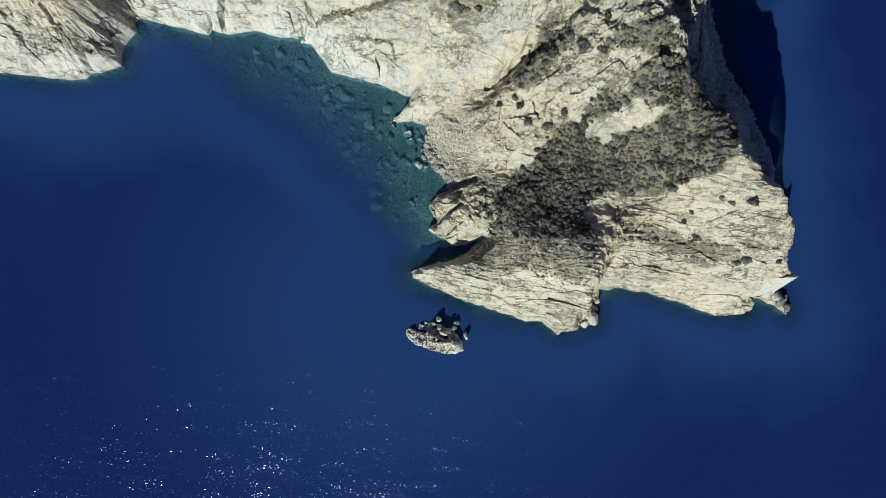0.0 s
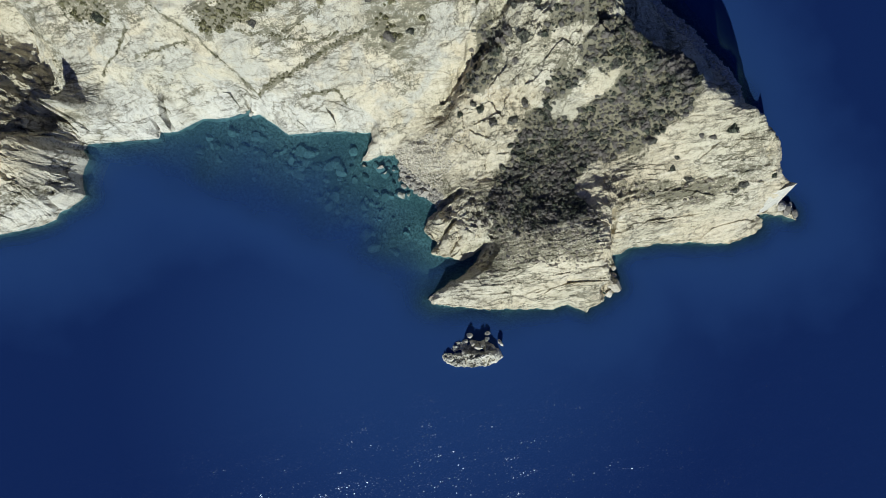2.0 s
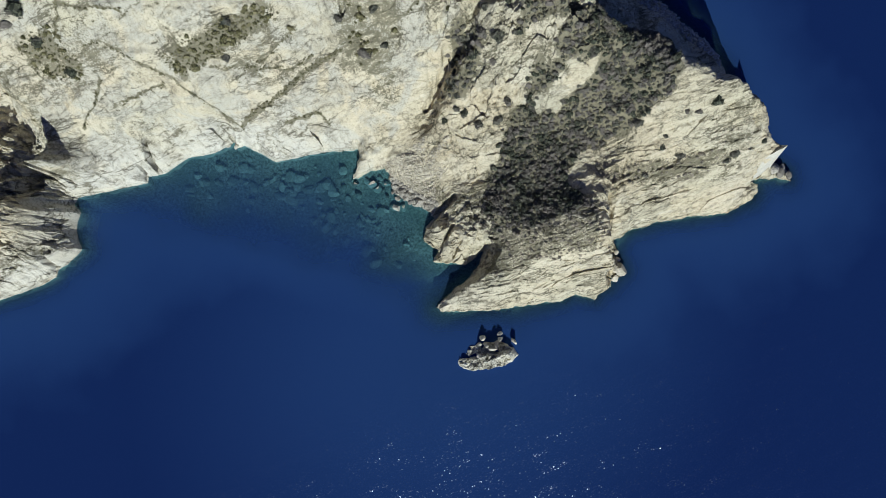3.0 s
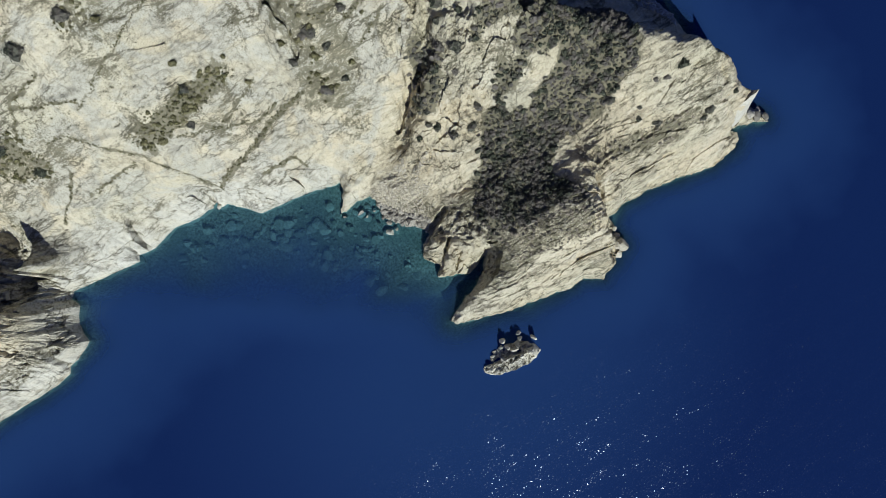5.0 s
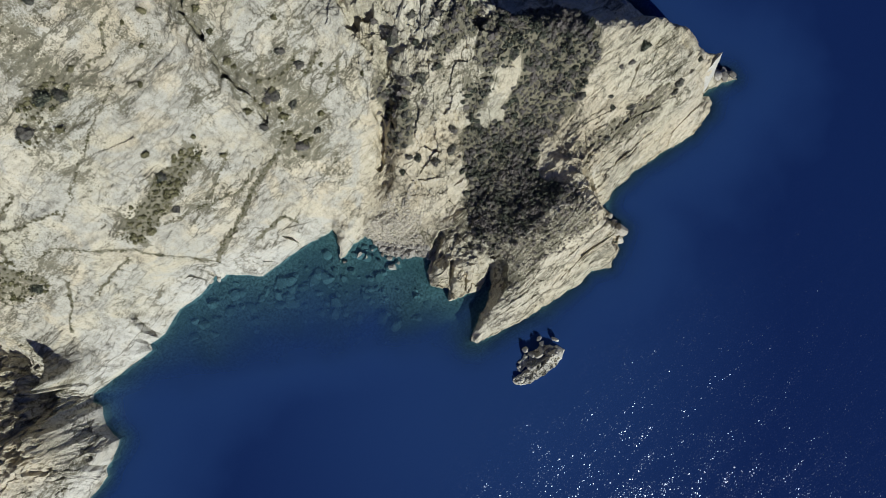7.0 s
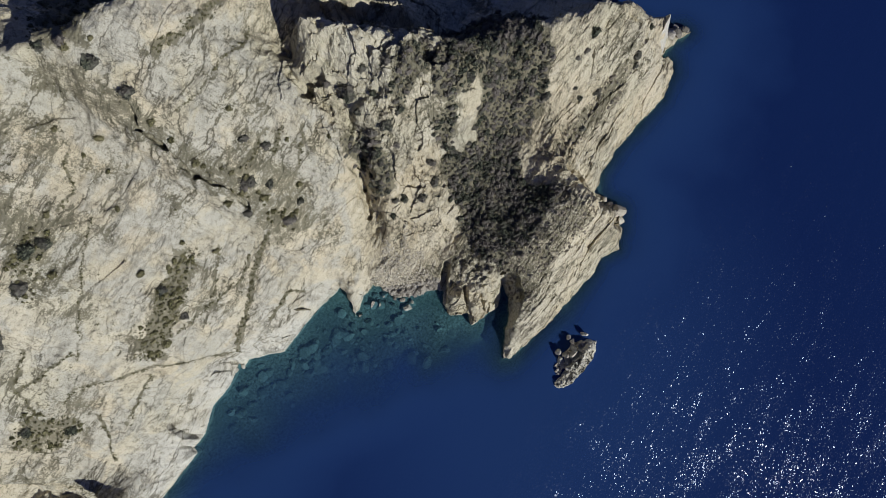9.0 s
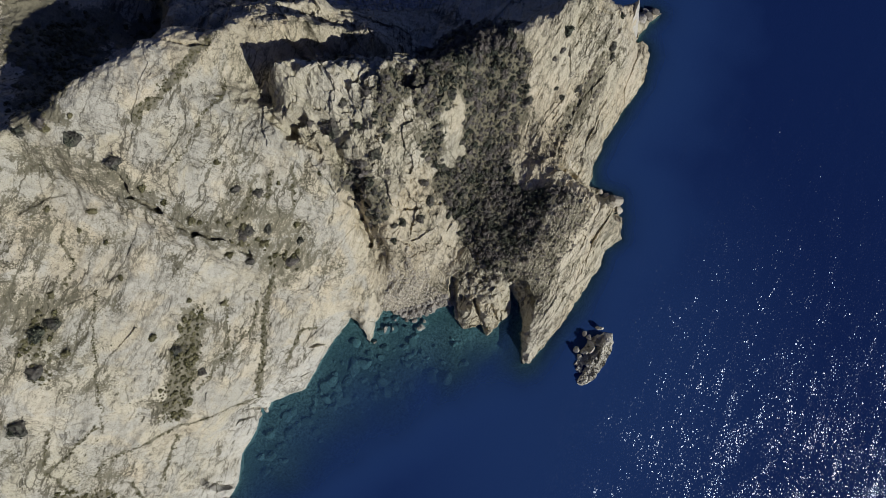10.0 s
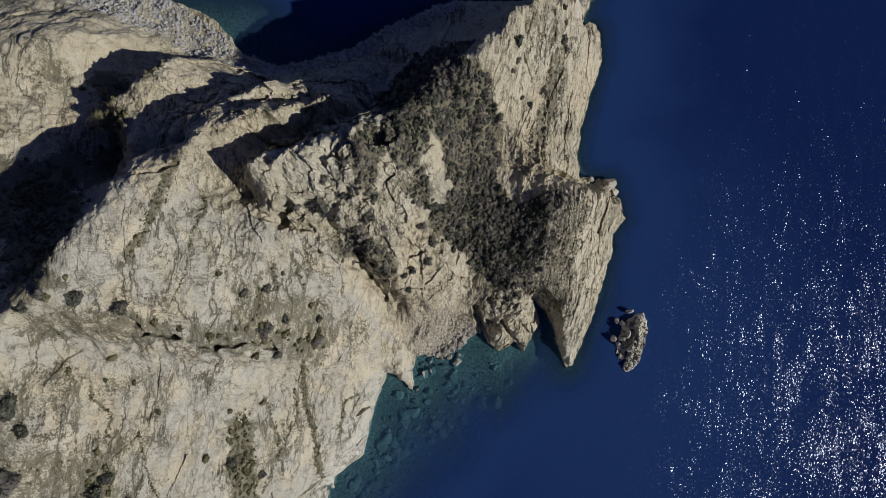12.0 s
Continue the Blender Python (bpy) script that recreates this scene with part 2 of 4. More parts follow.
def slab_share(x, y):
    """Where the great smooth slabs lie: west of their broken edge."""
    edge = np.interp(y, (30, 37, 40.7, 47.2, 50.7, 53, 61.5, 69.8, 76.7, 87, 94, 100, 122), (-9, -2.7, 7.3, 13.9, 22.4, 26.4, 29.8, 31.7, 40, 37, 22, 12, -10))
    return ramp(edge - x + 0.8 * layers(x, y, 4, 2, 171), -0.4, 1.2) * ramp(x, -84, -78)


def land_height(x, y):
    """Height of the rock and how far inland it is; the open sea is left at its floor."""
    d = shore_distance(x, y)
    near = d > -3
    z = np.full(x.shape, -6.0)
    z[near], d[near] = rock_height(x[near], y[near], d[near])
    return z, d


def rock_height(x, y, d):
    """The rock, with beds, crags and cracks."""
    d = d + (0.45 - 0.3 * ramp(x, -12, -16) * ramp(y, 30, 38)) * layers(x, y, 2.6, 3, 11) * ramp(y, -40, -20)
    flank = soft_spot(x, y, -88.5, 67, 6, 18, 6)     # broken ledges down the shaded flank
    jut = flank * (1.2 * blocks(x, y, 4.0, 381) + 0.8 * blocks(x, y, 2.0, 382))
    z = bare_between(x + jut + 0.9 * layers(x, y, 6, 3, 3), y + 0.9 * layers(x, y, 6, 3, 5))
    crags = np.clip(1.2 * soft_spot(x, y, 44, 54, 16, 14) + 0.55 * soft_spot(x, y, 62, 78, 26, 36) + 0.8 * soft_spot(x, y, 32, 42, 15, 10) + 0.5 * soft_spot(x, y, 22, 28, 10, 10)
                    + 1.3 * soft_spot(x, y, -98, 56, 24, 13) + 0.5 * soft_spot(x, y, 48, -2, 10, 16) + soft_spot(x, y, 9, 8, 9, 8), 0, 1)
    beds = np.clip(soft_spot(x, y, 25, -9, 26, 8) * 1.3 + 1.2 * soft_spot(x, y, 74, 2, 30, 16), 0, 1)
    strike = y + 0.10 * x + 1.6 * layers(x, y, 22, 2, 21)
    along = x - 0.10 * y
    wx, wy = x + 0.5 * layers(x, y, 2.5, 2, 33), y + 0.5 * layers(x, y, 2.5, 2, 35)
    z = z + crags * (1.3 * ridged(x, y, 9, 4, 31) + 1.3 * blocks(wx, wy, 8.5, 295) + 0.9 * blocks(wx, wy, 4.0, 301) + 0.4 * blocks(x, y, 1.7, 311) + 0.2 * blocks(x, y, 0.8, 313) + 0.3 * layers(x, y, 2.2, 2, 37))
    z = z + beds * (0.35 * ridged(along / 7, strike, 3.4, 3, 41) + 0.22 * blocks(along / 5 + 0.08 * wx, strike, 1.5, 321) + 0.16 * blocks(along / 4, strike, 0.7, 331)
                    + 0.15 * ridged(along / 9, strike, 1.1, 2, 44) + 0.3 * blocks(along * 0.3, strike, 4.6, 335, 0.7) + 0.10 * blocks(x, y, 0.9, 337))
    plain = (1 - crags) * (1 - beds) * (1 - 0.45 * slab_share(x, y))
    z = z + plain * (0.30 * ridged(along / 3, strike, 4.5, 3, 51) + 0.4 * layers(x, y, 7, 3, 57) + 0.26 * blocks(x * 0.45 + 0.2 * y, y, 5.0, 341, 0.8) + 0.10 * blocks(x * 0.7, y, 1.8, 351))
    z = z + 0.16 * layers(x, y, 1.3, 2, 61)
    ledges = np.clip(1.2 * soft_spot(x, y, -88, 62, 8, 20), 0, 1)
    z = z + ledges * (1.7 * blocks(0.8 * x + 0.3 * y, 0.5 * y - 0.3 * x, 3.4, 383, 0.9) + 1.0 * blocks(x, 0.6 * y, 1.9, 387, 0.8) + 0.5 * blocks(x, y, 0.9, 388) + 0.8 * ridged(x, y, 5, 3, 389))
    for ax, ay, bx, by, wide, deep in CRACKS:
        dx, dy = bx - ax, by - ay
        k = np.clip(((x - ax) * dx + (y - ay) * dy) / (dx * dx + dy * dy), 0, 1)
        off = np.hypot(x - ax - k * dx, y - ay - k * dy) + 0.5 * layers(x, y, 2.5, 2, 71)
        z = z - deep * (1 - ramp(off, 0.3 * wide, wide))
    foot = 0.5 + np.maximum(d, 0) * (3.8 + 1.3 * blocks(wx, wy, 5.5, 361, 0.3) + 1.0 * layers(x, y, 12, 2, 81)) + 7 * np.maximum(d - 3, 0)
    z = np.where(d > 0, np.clip(np.maximum(z, 0.35 + 0.25 * layers(x, y, 2, 2, 83)), -0.6, np.maximum(foot, 0.3)), np.maximum(d * 6, -6.0))
    return z, d


# x, y of both ends, half width and depth of the crevices that cut the rock
CRACKS = [(-56, 62.6, -57.3, 60.3, 0.55, 6), (-57.3, 60.3, -59.7, 56, 0.6, 8), (-61.9, 58.4, -63.5, 55.2, 0.4, 4), (22.3, 49, 20, 46.2, 1.2, 3.5), (18.8, 45.2, 14, 42.2, 1.1, 3), (29.6, 62.2, 33.6, 60.4, 1.3, 4), (-92.5, 46.8, -94.6, 42.4, 0.9, 5), (31, 66, 29, 56, 1.0, 2.0),
          (47.8, 3, 46, -9, 1.4, 5), (-36.8, 59, -37.2, 56, 0.8, 4), (9, 11.5, 2.5, 6.5, 0.7, 3), (9.5, 7, 4.5, 2, 0.5, 2), (12, 18.5, 3.5, 15, 1.4, 4),
          (43.5, -16, 44.5, -20, 0.7, 4), (93.8, -8, 90.5, -5, 0.6, 3)]
# the dark ledges between and above the slabs
CRACKS += [(10.3, 85.4, 7.2, 83.8, 0.55, 2), (7.2, 83.8, 6.7, 80.3, 0.55, 2), (6.7, 80.3, 6, 77.9, 0.55, 2), (6, 77.9, 4, 73.7, 0.55, 2), (4, 73.7, 4.7, 68.1, 0.55, 2), (4.7, 68.1, 2.8, 63.7, 0.55, 2), (37.7, 101.3, 36.2, 84.8, 0.4, 1), (36.2, 84.8, 37.6, 81.1, 0.4, 1), (37.6, 81.1, 39.1, 79, 0.4, 1)]


def sea_depth(x, y, d):
    """Depth of the sea floor d metres off the coast. Its cap imitates lens falloff."""
    cove = np.clip(soft_spot(x, y, -12, 20, 38, 29) * 1.1 + 1.0 * soft_spot(x, y, -38, 44, 40, 20) + 0.6 * soft_spot(x, y, 4.5, -26, 11, 5) + soft_spot(x, y, 92, 82, 16, 24), 0, 1)
    out = np.maximum(-d, 0)
    steep = 2.2 + out * 1.9
    shelf = 0.5 + 1.6 * ramp(x, -9, -18) * ramp(x, 60, 20) + out * 0.2 + 0.006 * out * out
    deep = cove * shelf + (1 - cove) * steep
    falloff_cap = 16 + 60 * (1 - 1.0 * soft_spot(x, y, -5, -20, 75, 62))        # lens falloff put into depth: lighter broadly off the cove, darker to the east
    return np.minimum(deep * (1 + 0.18 * layers(x, y, 14, 3, 91)) + 0.15 * layers(x, y, 3, 2, 95), falloff_cap)
# </plan>


def material(name):
    m = bpy.data.materials.new(name)
    m.use_nodes = True
    return m, m.node_tree, m.node_tree.nodes["Principled BSDF"]


def node(tree, kind, **sockets):
    n = tree.nodes.new(kind)
    for key, value in sockets.items():
        if key.startswith("a_"):
            setattr_plain(n, key[2:], value)
        else:
            put(tree, n, key, value)
    return n


def setattr_plain(n, key, value):
    if key == "type":
        n.data_type = value
    elif key == "mode":
        n.blend_type = value
    elif key == "op":
        n.operation = value
    elif key == "feature":
        n.feature = value


def put(tree, n, key, value):
    key = key.replace("_", " ") if not key.isdigit() else int(key)
    socket = n.inputs[key]
    if isinstance(value, bpy.types.NodeSocket):
        tree.links.new(value, socket)
    else:
        socket.default_value = value


def place(tree, scale=(1, 1, 1), turn=(0, 0, 0)):
    geo = tree.nodes.new("ShaderNodeNewGeometry")
    m = tree.nodes.new("ShaderNodeMapping")
    m.inputs["Scale"].default_value = scale
    m.inputs["Rotation"].default_value = turn
    tree.links.new(geo.outputs["Position"], m.inputs["Vector"])
    return m.outputs[0]


def noise_at(tree, vector, scale, detail=4.0, rough=0.55, warp=0.0):
    n = tree.nodes.new("ShaderNodeTexNoise")
    tree.links.new(vector, n.inputs["Vector"])
    for key, value in (("Scale", scale), ("Detail", detail), ("Roughness", rough), ("Distortion", warp)):
        n.inputs[key].default_value = value
    return n.outputs[0]


def steps(tree, value, *stops):
    """A colour ramp: stops of position and colour or grey."""
    n = tree.nodes.new("ShaderNodeValToRGB")
    tree.links.new(value, n.inputs[0])
    e = n.color_ramp.elements
    while len(e) < len(stops):
        e.new(0.5)
    for s, (at, c) in zip(e, stops):
        s.position = at
        s.color = (c, c, c, 1) if isinstance(c, (int, float)) else (*c, 1)
    return n.outputs[0]


def mix(tree, factor, a, b, mode="MIX"):
    n = tree.nodes.new("ShaderNodeMix")
    n.data_type, n.blend_type = "RGBA", mode
    for socket, value in ((n.inputs[0], factor), (n.inputs[6], a), (n.inputs[7], b)):
        if isinstance(value, bpy.types.NodeSocket):
            tree.links.new(value, socket)
        else:
            socket.default_value = (*value, 1) if isinstance(value, tuple) else value
    return n.outputs[2]


def sums(tree, op, a, b):
    n = tree.nodes.new("ShaderNodeMath")
    n.operation = op
    for socket, value in zip(n.inputs, (a, b)):
        if isinstance(value, bpy.types.NodeSocket):
            tree.links.new(value, socket)
        else:
            socket.default_value = value
    return n.outputs[0]


def bump(tree, bsdf, height, strength, distance):
    n = tree.nodes.new("ShaderNodeBump")
    n.inputs["Strength"].default_value, n.inputs["Distance"].default_value = strength, distance
    tree.links.new(height, n.inputs["Height"])
    tree.links.new(n.outputs[0], bsdf.inputs["Normal"])


def attribute(tree, name):
    n = tree.nodes.new("ShaderNodeAttribute")
    n.attribute_name = name
    return n.outputs["Fac"]


def fissures(t, vector, scale, width, detail, gate, gate_scale):
    """Broken hairlines that wander through the rock: where a rough field crosses its middle value. gate leaves only some stretches of them."""
    v = noise_at(t, vector, scale, detail, 0.62)
    near = sums(t, "ABSOLUTE", sums(t, "SUBTRACT", v, 0.5), 0.0)
    there = steps(t, noise_at(t, vector, gate_scale, 2, 0.6), (gate, 0.0), (gate + 0.08, 1.0))
    return tuple(sums(t, "MULTIPLY", there, steps(t, near, (0.0, 1.0), (w, 0.0))) for w in (width, width * 3.5))


def limestone():
    m, t, b = material("limestone")
    flat = place(t)
    beds = place(t, (0.14, 1.0, 0.6), (0, 0, radians(-6)))
    down_dip = place(t, (0.28, 1.0, 0.7), (0, 0, radians(7)))
    down_dip_b = place(t, (0.35, 1.0, 0.7), (0, 0, radians(-16)))
    on_strike = place(t, (1.0, 0.30, 0.7), (0, 0, radians(-5)))
    big = noise_at(t, flat, 0.035, 3, 0.6, 0.6)
    mid = noise_at(t, flat, 0.14, 5, 0.6, 0.8)
    fine = noise_at(t, flat, 1.6, 6, 0.7)
    grit = noise_at(t, flat, 4.2, 4, 0.75)
    bedding = noise_at(t, beds, 0.6, 6, 0.68, 0.5)
    streak = noise_at(t, down_dip, 0.55, 6, 0.66, 0.6)
    fret = noise_at(t, on_strike, 1.3, 5, 0.68, 0.4)
    smooth = attribute(t, "smooth")
    rough = sums(t, "SUBTRACT", 1.0, smooth)
    # cream stone, ochre and grey by whole faces
    colour = mix(t, steps(t, big, (0.36, 0.0), (0.64, 1.0)), (0.505, 0.462, 0.327), (0.565, 0.482, 0.323))
    plates = t.nodes.new("ShaderNodeTexVoronoi")
    t.links.new(mix(t, 1.0, place(t, (0.45, 1, 0.6), (0, 0, radians(9))), noise_colour(t, flat, 0.3), "ADD"), plates.inputs["Vector"])
    plates.inputs["Scale"].default_value = 0.16
    tone = t.nodes.new("ShaderNodeSeparateColor")
    t.links.new(plates.outputs["Color"], tone.inputs[0])
    colour = mix(t, steps(t, tone.outputs[0], (0.05, 0.55), (0.4, 0.0)), colour, (0.43, 0.395, 0.285))
    colour = mix(t, steps(t, tone.outputs[0], (0.6, 0.0), (0.95, 0.5)), colour, (0.60, 0.55, 0.41))
    colour = mix(t, sums(t, "MULTIPLY", smooth, steps(t, mid, (0.43, 0.0), (0.56, 0.75))), colour, (0.43, 0.415, 0.345))
    colour = mix(t, sums(t, "MULTIPLY", attribute(t, "pale"), steps(t, mid, (0.3, 0.5), (0.6, 0.95))), colour, (0.58, 0.555, 0.47))
    # weathering along the dip and along the strike
    colour = mix(t, sums(t, "MULTIPLY", smooth, steps(t, streak, (0.30, 0.6), (0.42, 0.0))), colour, (0.30, 0.27, 0.20))
    colour = mix(t, sums(t, "MULTIPLY", smooth, steps(t, streak, (0.56, 0.0), (0.68, 0.35))), colour, (0.60, 0.555, 0.44))
    colour = mix(t, sums(t, "MULTIPLY", smooth, steps(t, fret, (0.32, 0.7), (0.43, 0.0))), colour, (0.28, 0.25, 0.18))
    colour = mix(t, sums(t, "MULTIPLY", rough, steps(t, bedding, (0.31, 0.8), (0.43, 0.0))), colour, (0.29, 0.255, 0.175))
    colour = mix(t, sums(t, "MULTIPLY", rough, steps(t, bedding, (0.54, 0.0), (0.66, 0.6))), colour, (0.64, 0.59, 0.46))
    colour = mix(t, steps(t, fine, (0.30, 0.75), (0.40, 0.0)), colour, (0.21, 0.188, 0.135))
    colour = mix(t, steps(t, fine, (0.56, 0.0), (0.68, 0.4)), colour, (0.62, 0.575, 0.45))
    colour = mix(t, steps(t, grit, (0.34, 0.9), (0.445, 0.0)), colour, (0.20, 0.18, 0.13))
    colour = mix(t, steps(t, grit, (0.56, 0.0), (0.68, 0.5)), colour, (0.66, 0.62, 0.49))
    # fissures, with growth rooted in them
    region = steps(t, noise_at(t, flat, 0.06, 2, 0.5), (0.34, 0.35), (0.52, 1.0))
    dents, growth = 0.0, 0.0
    for vector, scale, width, detail, gate, gate_scale, amount in (
            (down_dip, 0.12, 0.015, 6, 0.38, 0.10, 0.95), (down_dip_b, 0.14, 0.014, 6, 0.46, 0.14, 0.85), (on_strike, 0.12, 0.013, 6, 0.47, 0.12, 0.8),
            (flat, 0.20, 0.014, 7, 0.49, 0.16, 0.65), (down_dip, 0.42, 0.026, 5, 0.50, 0.25, 0.5), (on_strike, 0.45, 0.026, 5, 0.51, 0.3, 0.45)):
        thin, broad = fissures(t, vector, scale, width, detail, gate, gate_scale)
        line = sums(t, "MULTIPLY", thin, sums(t, "MULTIPLY", region, amount))
        colour = mix(t, line, colour, (0.10, 0.088, 0.06))
        dents = sums(t, "SUBTRACT", dents, sums(t, "MULTIPLY", line, 0.4))
        if scale < 0.3:
            growth = sums(t, "MAXIMUM", growth, sums(t, "MULTIPLY", broad, region))
    speckle = noise_at(t, flat, 2.6, 5, 0.75)
    cover = sums(t, "ADD", sums(t, "MULTIPLY", sums(t, "ADD", attribute(t, "scrub"), sums(t, "MULTIPLY", growth, 0.36)), 0.62), sums(t, "SUBTRACT", speckle, 0.76))
    colour = mix(t, steps(t, cover, (0.0, 0.0), (0.10, 0.88)), colour, mix(t, fine, (0.085, 0.08, 0.05), (0.26, 0.235, 0.155)))
    t.links.new(colour, b.inputs["Base Color"])
    b.inputs["Roughness"].default_value = 0.95
    b.inputs["Specular IOR Level"].default_value = 0.15
    relief = sums(t, "ADD", sums(t, "ADD", sums(t, "MULTIPLY", grit, 0.35), sums(t, "MULTIPLY", bedding, 0.6)), sums(t, "MULTIPLY", fine, 0.7))
    quiet = sums(t, "ADD", sums(t, "MULTIPLY", streak, 0.45), sums(t, "ADD", sums(t, "MULTIPLY", fine, 0.4), sums(t, "MULTIPLY", grit, 0.25)))
    height = sums(t, "ADD", sums(t, "MULTIPLY", relief, rough), sums(t, "MULTIPLY", quiet, smooth))
    bump(t, b, sums(t, "ADD", height, dents), 1.0, 0.36)
    return m


def noise_colour(tree, vector, scale, detail=2.0):
    n = tree.nodes.new("ShaderNodeTexNoise")
    tree.links.new(vector, n.inputs["Vector"])
    n.inputs["Scale"].default_value, n.inputs["Detail"].default_value = scale, detail
    return n.outputs[1]


def sea_bed():
    m, t, b = material("sea_bed")
    flat = place(t)
    stones = noise_at(t, flat, 1.5, 6, 0.7)
    patch = noise_at(t, flat, 0.09, 3, 0.5)
    colour = mix(t, steps(t, stones, (0.35, 0.0), (0.62, 1.0)), (0.09, 0.09, 0.075), (0.46, 0.44, 0.36))
    colour = mix(t, steps(t, patch, (0.42, 0.0), (0.6, 0.6)), colour, (0.15, 0.17, 0.13))
    t.links.new(colour, b.inputs["Base Color"])
    b.inputs["Roughness"].default_value = 0.95
    bump(t, b, stones, 0.8, 0.5)
    return m


def sea_water():
    """Clear salt water: its own blue where it is deep, the floor where it is shallow, and a rippled shiny skin."""
    m, t, b = material("sea_water")
    t.nodes.remove(b)
    depth = attribute(t, "depth")
    flat = place(t)
    veil = sums(t, "SUBTRACT", 1.0, sums(t, "POWER", 2.718, sums(t, "MULTIPLY", depth, -0.145)))
    blue = mix(t, depth_share(t, depth, 0.5, 9.0), (0.036, 0.080, 0.122), (0.0210, 0.050, 0.158))
    # outer sea painted darker through the capped depth, standing in for lens falloff
    blue = mix(t, depth_share(t, depth, 14.0, 62.0), blue, (0.0085, 0.0205, 0.090))
    body = t.nodes.new("ShaderNodeBsdfDiffuse")
    t.links.new(mix(t, steps(t, noise_at(t, flat, 0.012, 3), (0.3, 0.0), (0.7, 0.12)), blue, (0.0118, 0.035, 0.118)), body.inputs[0])
    clear = t.nodes.new("ShaderNodeBsdfTransparent")
    clear.inputs[0].default_value = (0.47, 0.70, 0.78, 1)
    inner = t.nodes.new("ShaderNodeMixShader")
    t.links.new(veil, inner.inputs[0])
    t.links.new(clear.outputs[0], inner.inputs[1])
    t.links.new(body.outputs[0], inner.inputs[2])
    apart = t.nodes.new("ShaderNodeSeparateXYZ")
    t.links.new(flat, apart.inputs[0])
    lee = t.nodes.new("ShaderNodeMapRange")     # the wind ruffles the open water, the cove lies sheltered
    t.links.new(sums(t, "ADD", apart.outputs[1], sums(t, "MULTIPLY", noise_at(t, flat, 0.05, 3), 20.0)), lee.inputs[0])
    lee.inputs[1].default_value, lee.inputs[2].default_value, lee.inputs[3].default_value, lee.inputs[4].default_value = -6.0, -36.0, 0.35, 1.0
    gusts = steps(t, noise_at(t, place(t, (0.35, 1.3, 1), (0, 0, radians(18))), 0.16, 3), (0.3, 0.75), (0.7, 1.2))
    wind = sums(t, "MULTIPLY", lee.outputs[0], gusts)
    # slopes of the wavelets and of the longer waves that carry them
    chop = noise_colour(t, place(t, (1.0, 1.3, 1), (0, 0, radians(20))), 1.85, 0.0)
    swell = noise_colour(t, place(t, (0.4, 1.3, 1), (0, 0, radians(18))), 0.30)
    lean = tilt(t, wind, ((chop, CHOP), (swell, SWELL)))
    skin = t.nodes.new("ShaderNodeBsdfGlossy")
    skin.inputs["Color"].default_value = (0.72, 0.82, 1.0, 1)
    skin.inputs["Roughness"].default_value = 0.19
    t.links.new(lean, skin.inputs["Normal"])
    facing = t.nodes.new("ShaderNodeLayerWeight")
    facing.inputs[0].default_value = 0.5
    t.links.new(lean, facing.inputs["Normal"])
    shine = sums(t, "ADD", 0.02, sums(t, "MULTIPLY", 0.98, sums(t, "POWER", facing.outputs["Facing"], 5.0)))
    both = t.nodes.new("ShaderNodeMixShader")
    t.links.new(shine, both.inputs[0])
    t.links.new(inner.outputs[0], both.inputs[1])
    t.links.new(skin.outputs[0], both.inputs[2])
    t.links.new(both.outputs[0], t.nodes["Material Output"].inputs[0])
    return m


def depth_share(tree, depth, shallow, deep):
    n = tree.nodes.new("ShaderNodeMapRange")
    tree.links.new(depth, n.inputs[0])
    n.inputs[1].default_value, n.inputs[2].default_value = shallow, deep
    return n.outputs[0]


def vectors(tree, op, a, b):
    n = tree.nodes.new("ShaderNodeVectorMath")
    n.operation = op
    for socket, value in zip(n.inputs, (a, b)):
        if isinstance(value, bpy.types.NodeSocket):
            tree.links.new(value, socket)
        else:
            socket.default_value = value
    return n.outputs[0]


def tilt(tree, strength, waves):
    """The normal of a rippled level surface, from fields of slope and their steepness."""
    total = (0, 0, 0)
    for field, steep in waves:
        total = vectors(tree, "ADD", total, vectors(tree, "MULTIPLY", vectors(tree, "SUBTRACT", field, (0.5, 0.5, 0.5)), (steep, steep, 0)))
    spread_out = tree.nodes.new("ShaderNodeCombineXYZ")
    for k in (0, 1):
        tree.links.new(strength, spread_out.inputs[k])
    total = vectors(tree, "ADD", vectors(tree, "MULTIPLY", total, spread_out.outputs[0]), (0, 0, 1))
    return vectors(tree, "NORMALIZE", total, (0, 0, 0))


CHOP, SWELL = 0.84, 0.50      # steepness of the wavelets and the waves
ROCK, BED, WATER = limestone(), sea_bed(), sea_water()


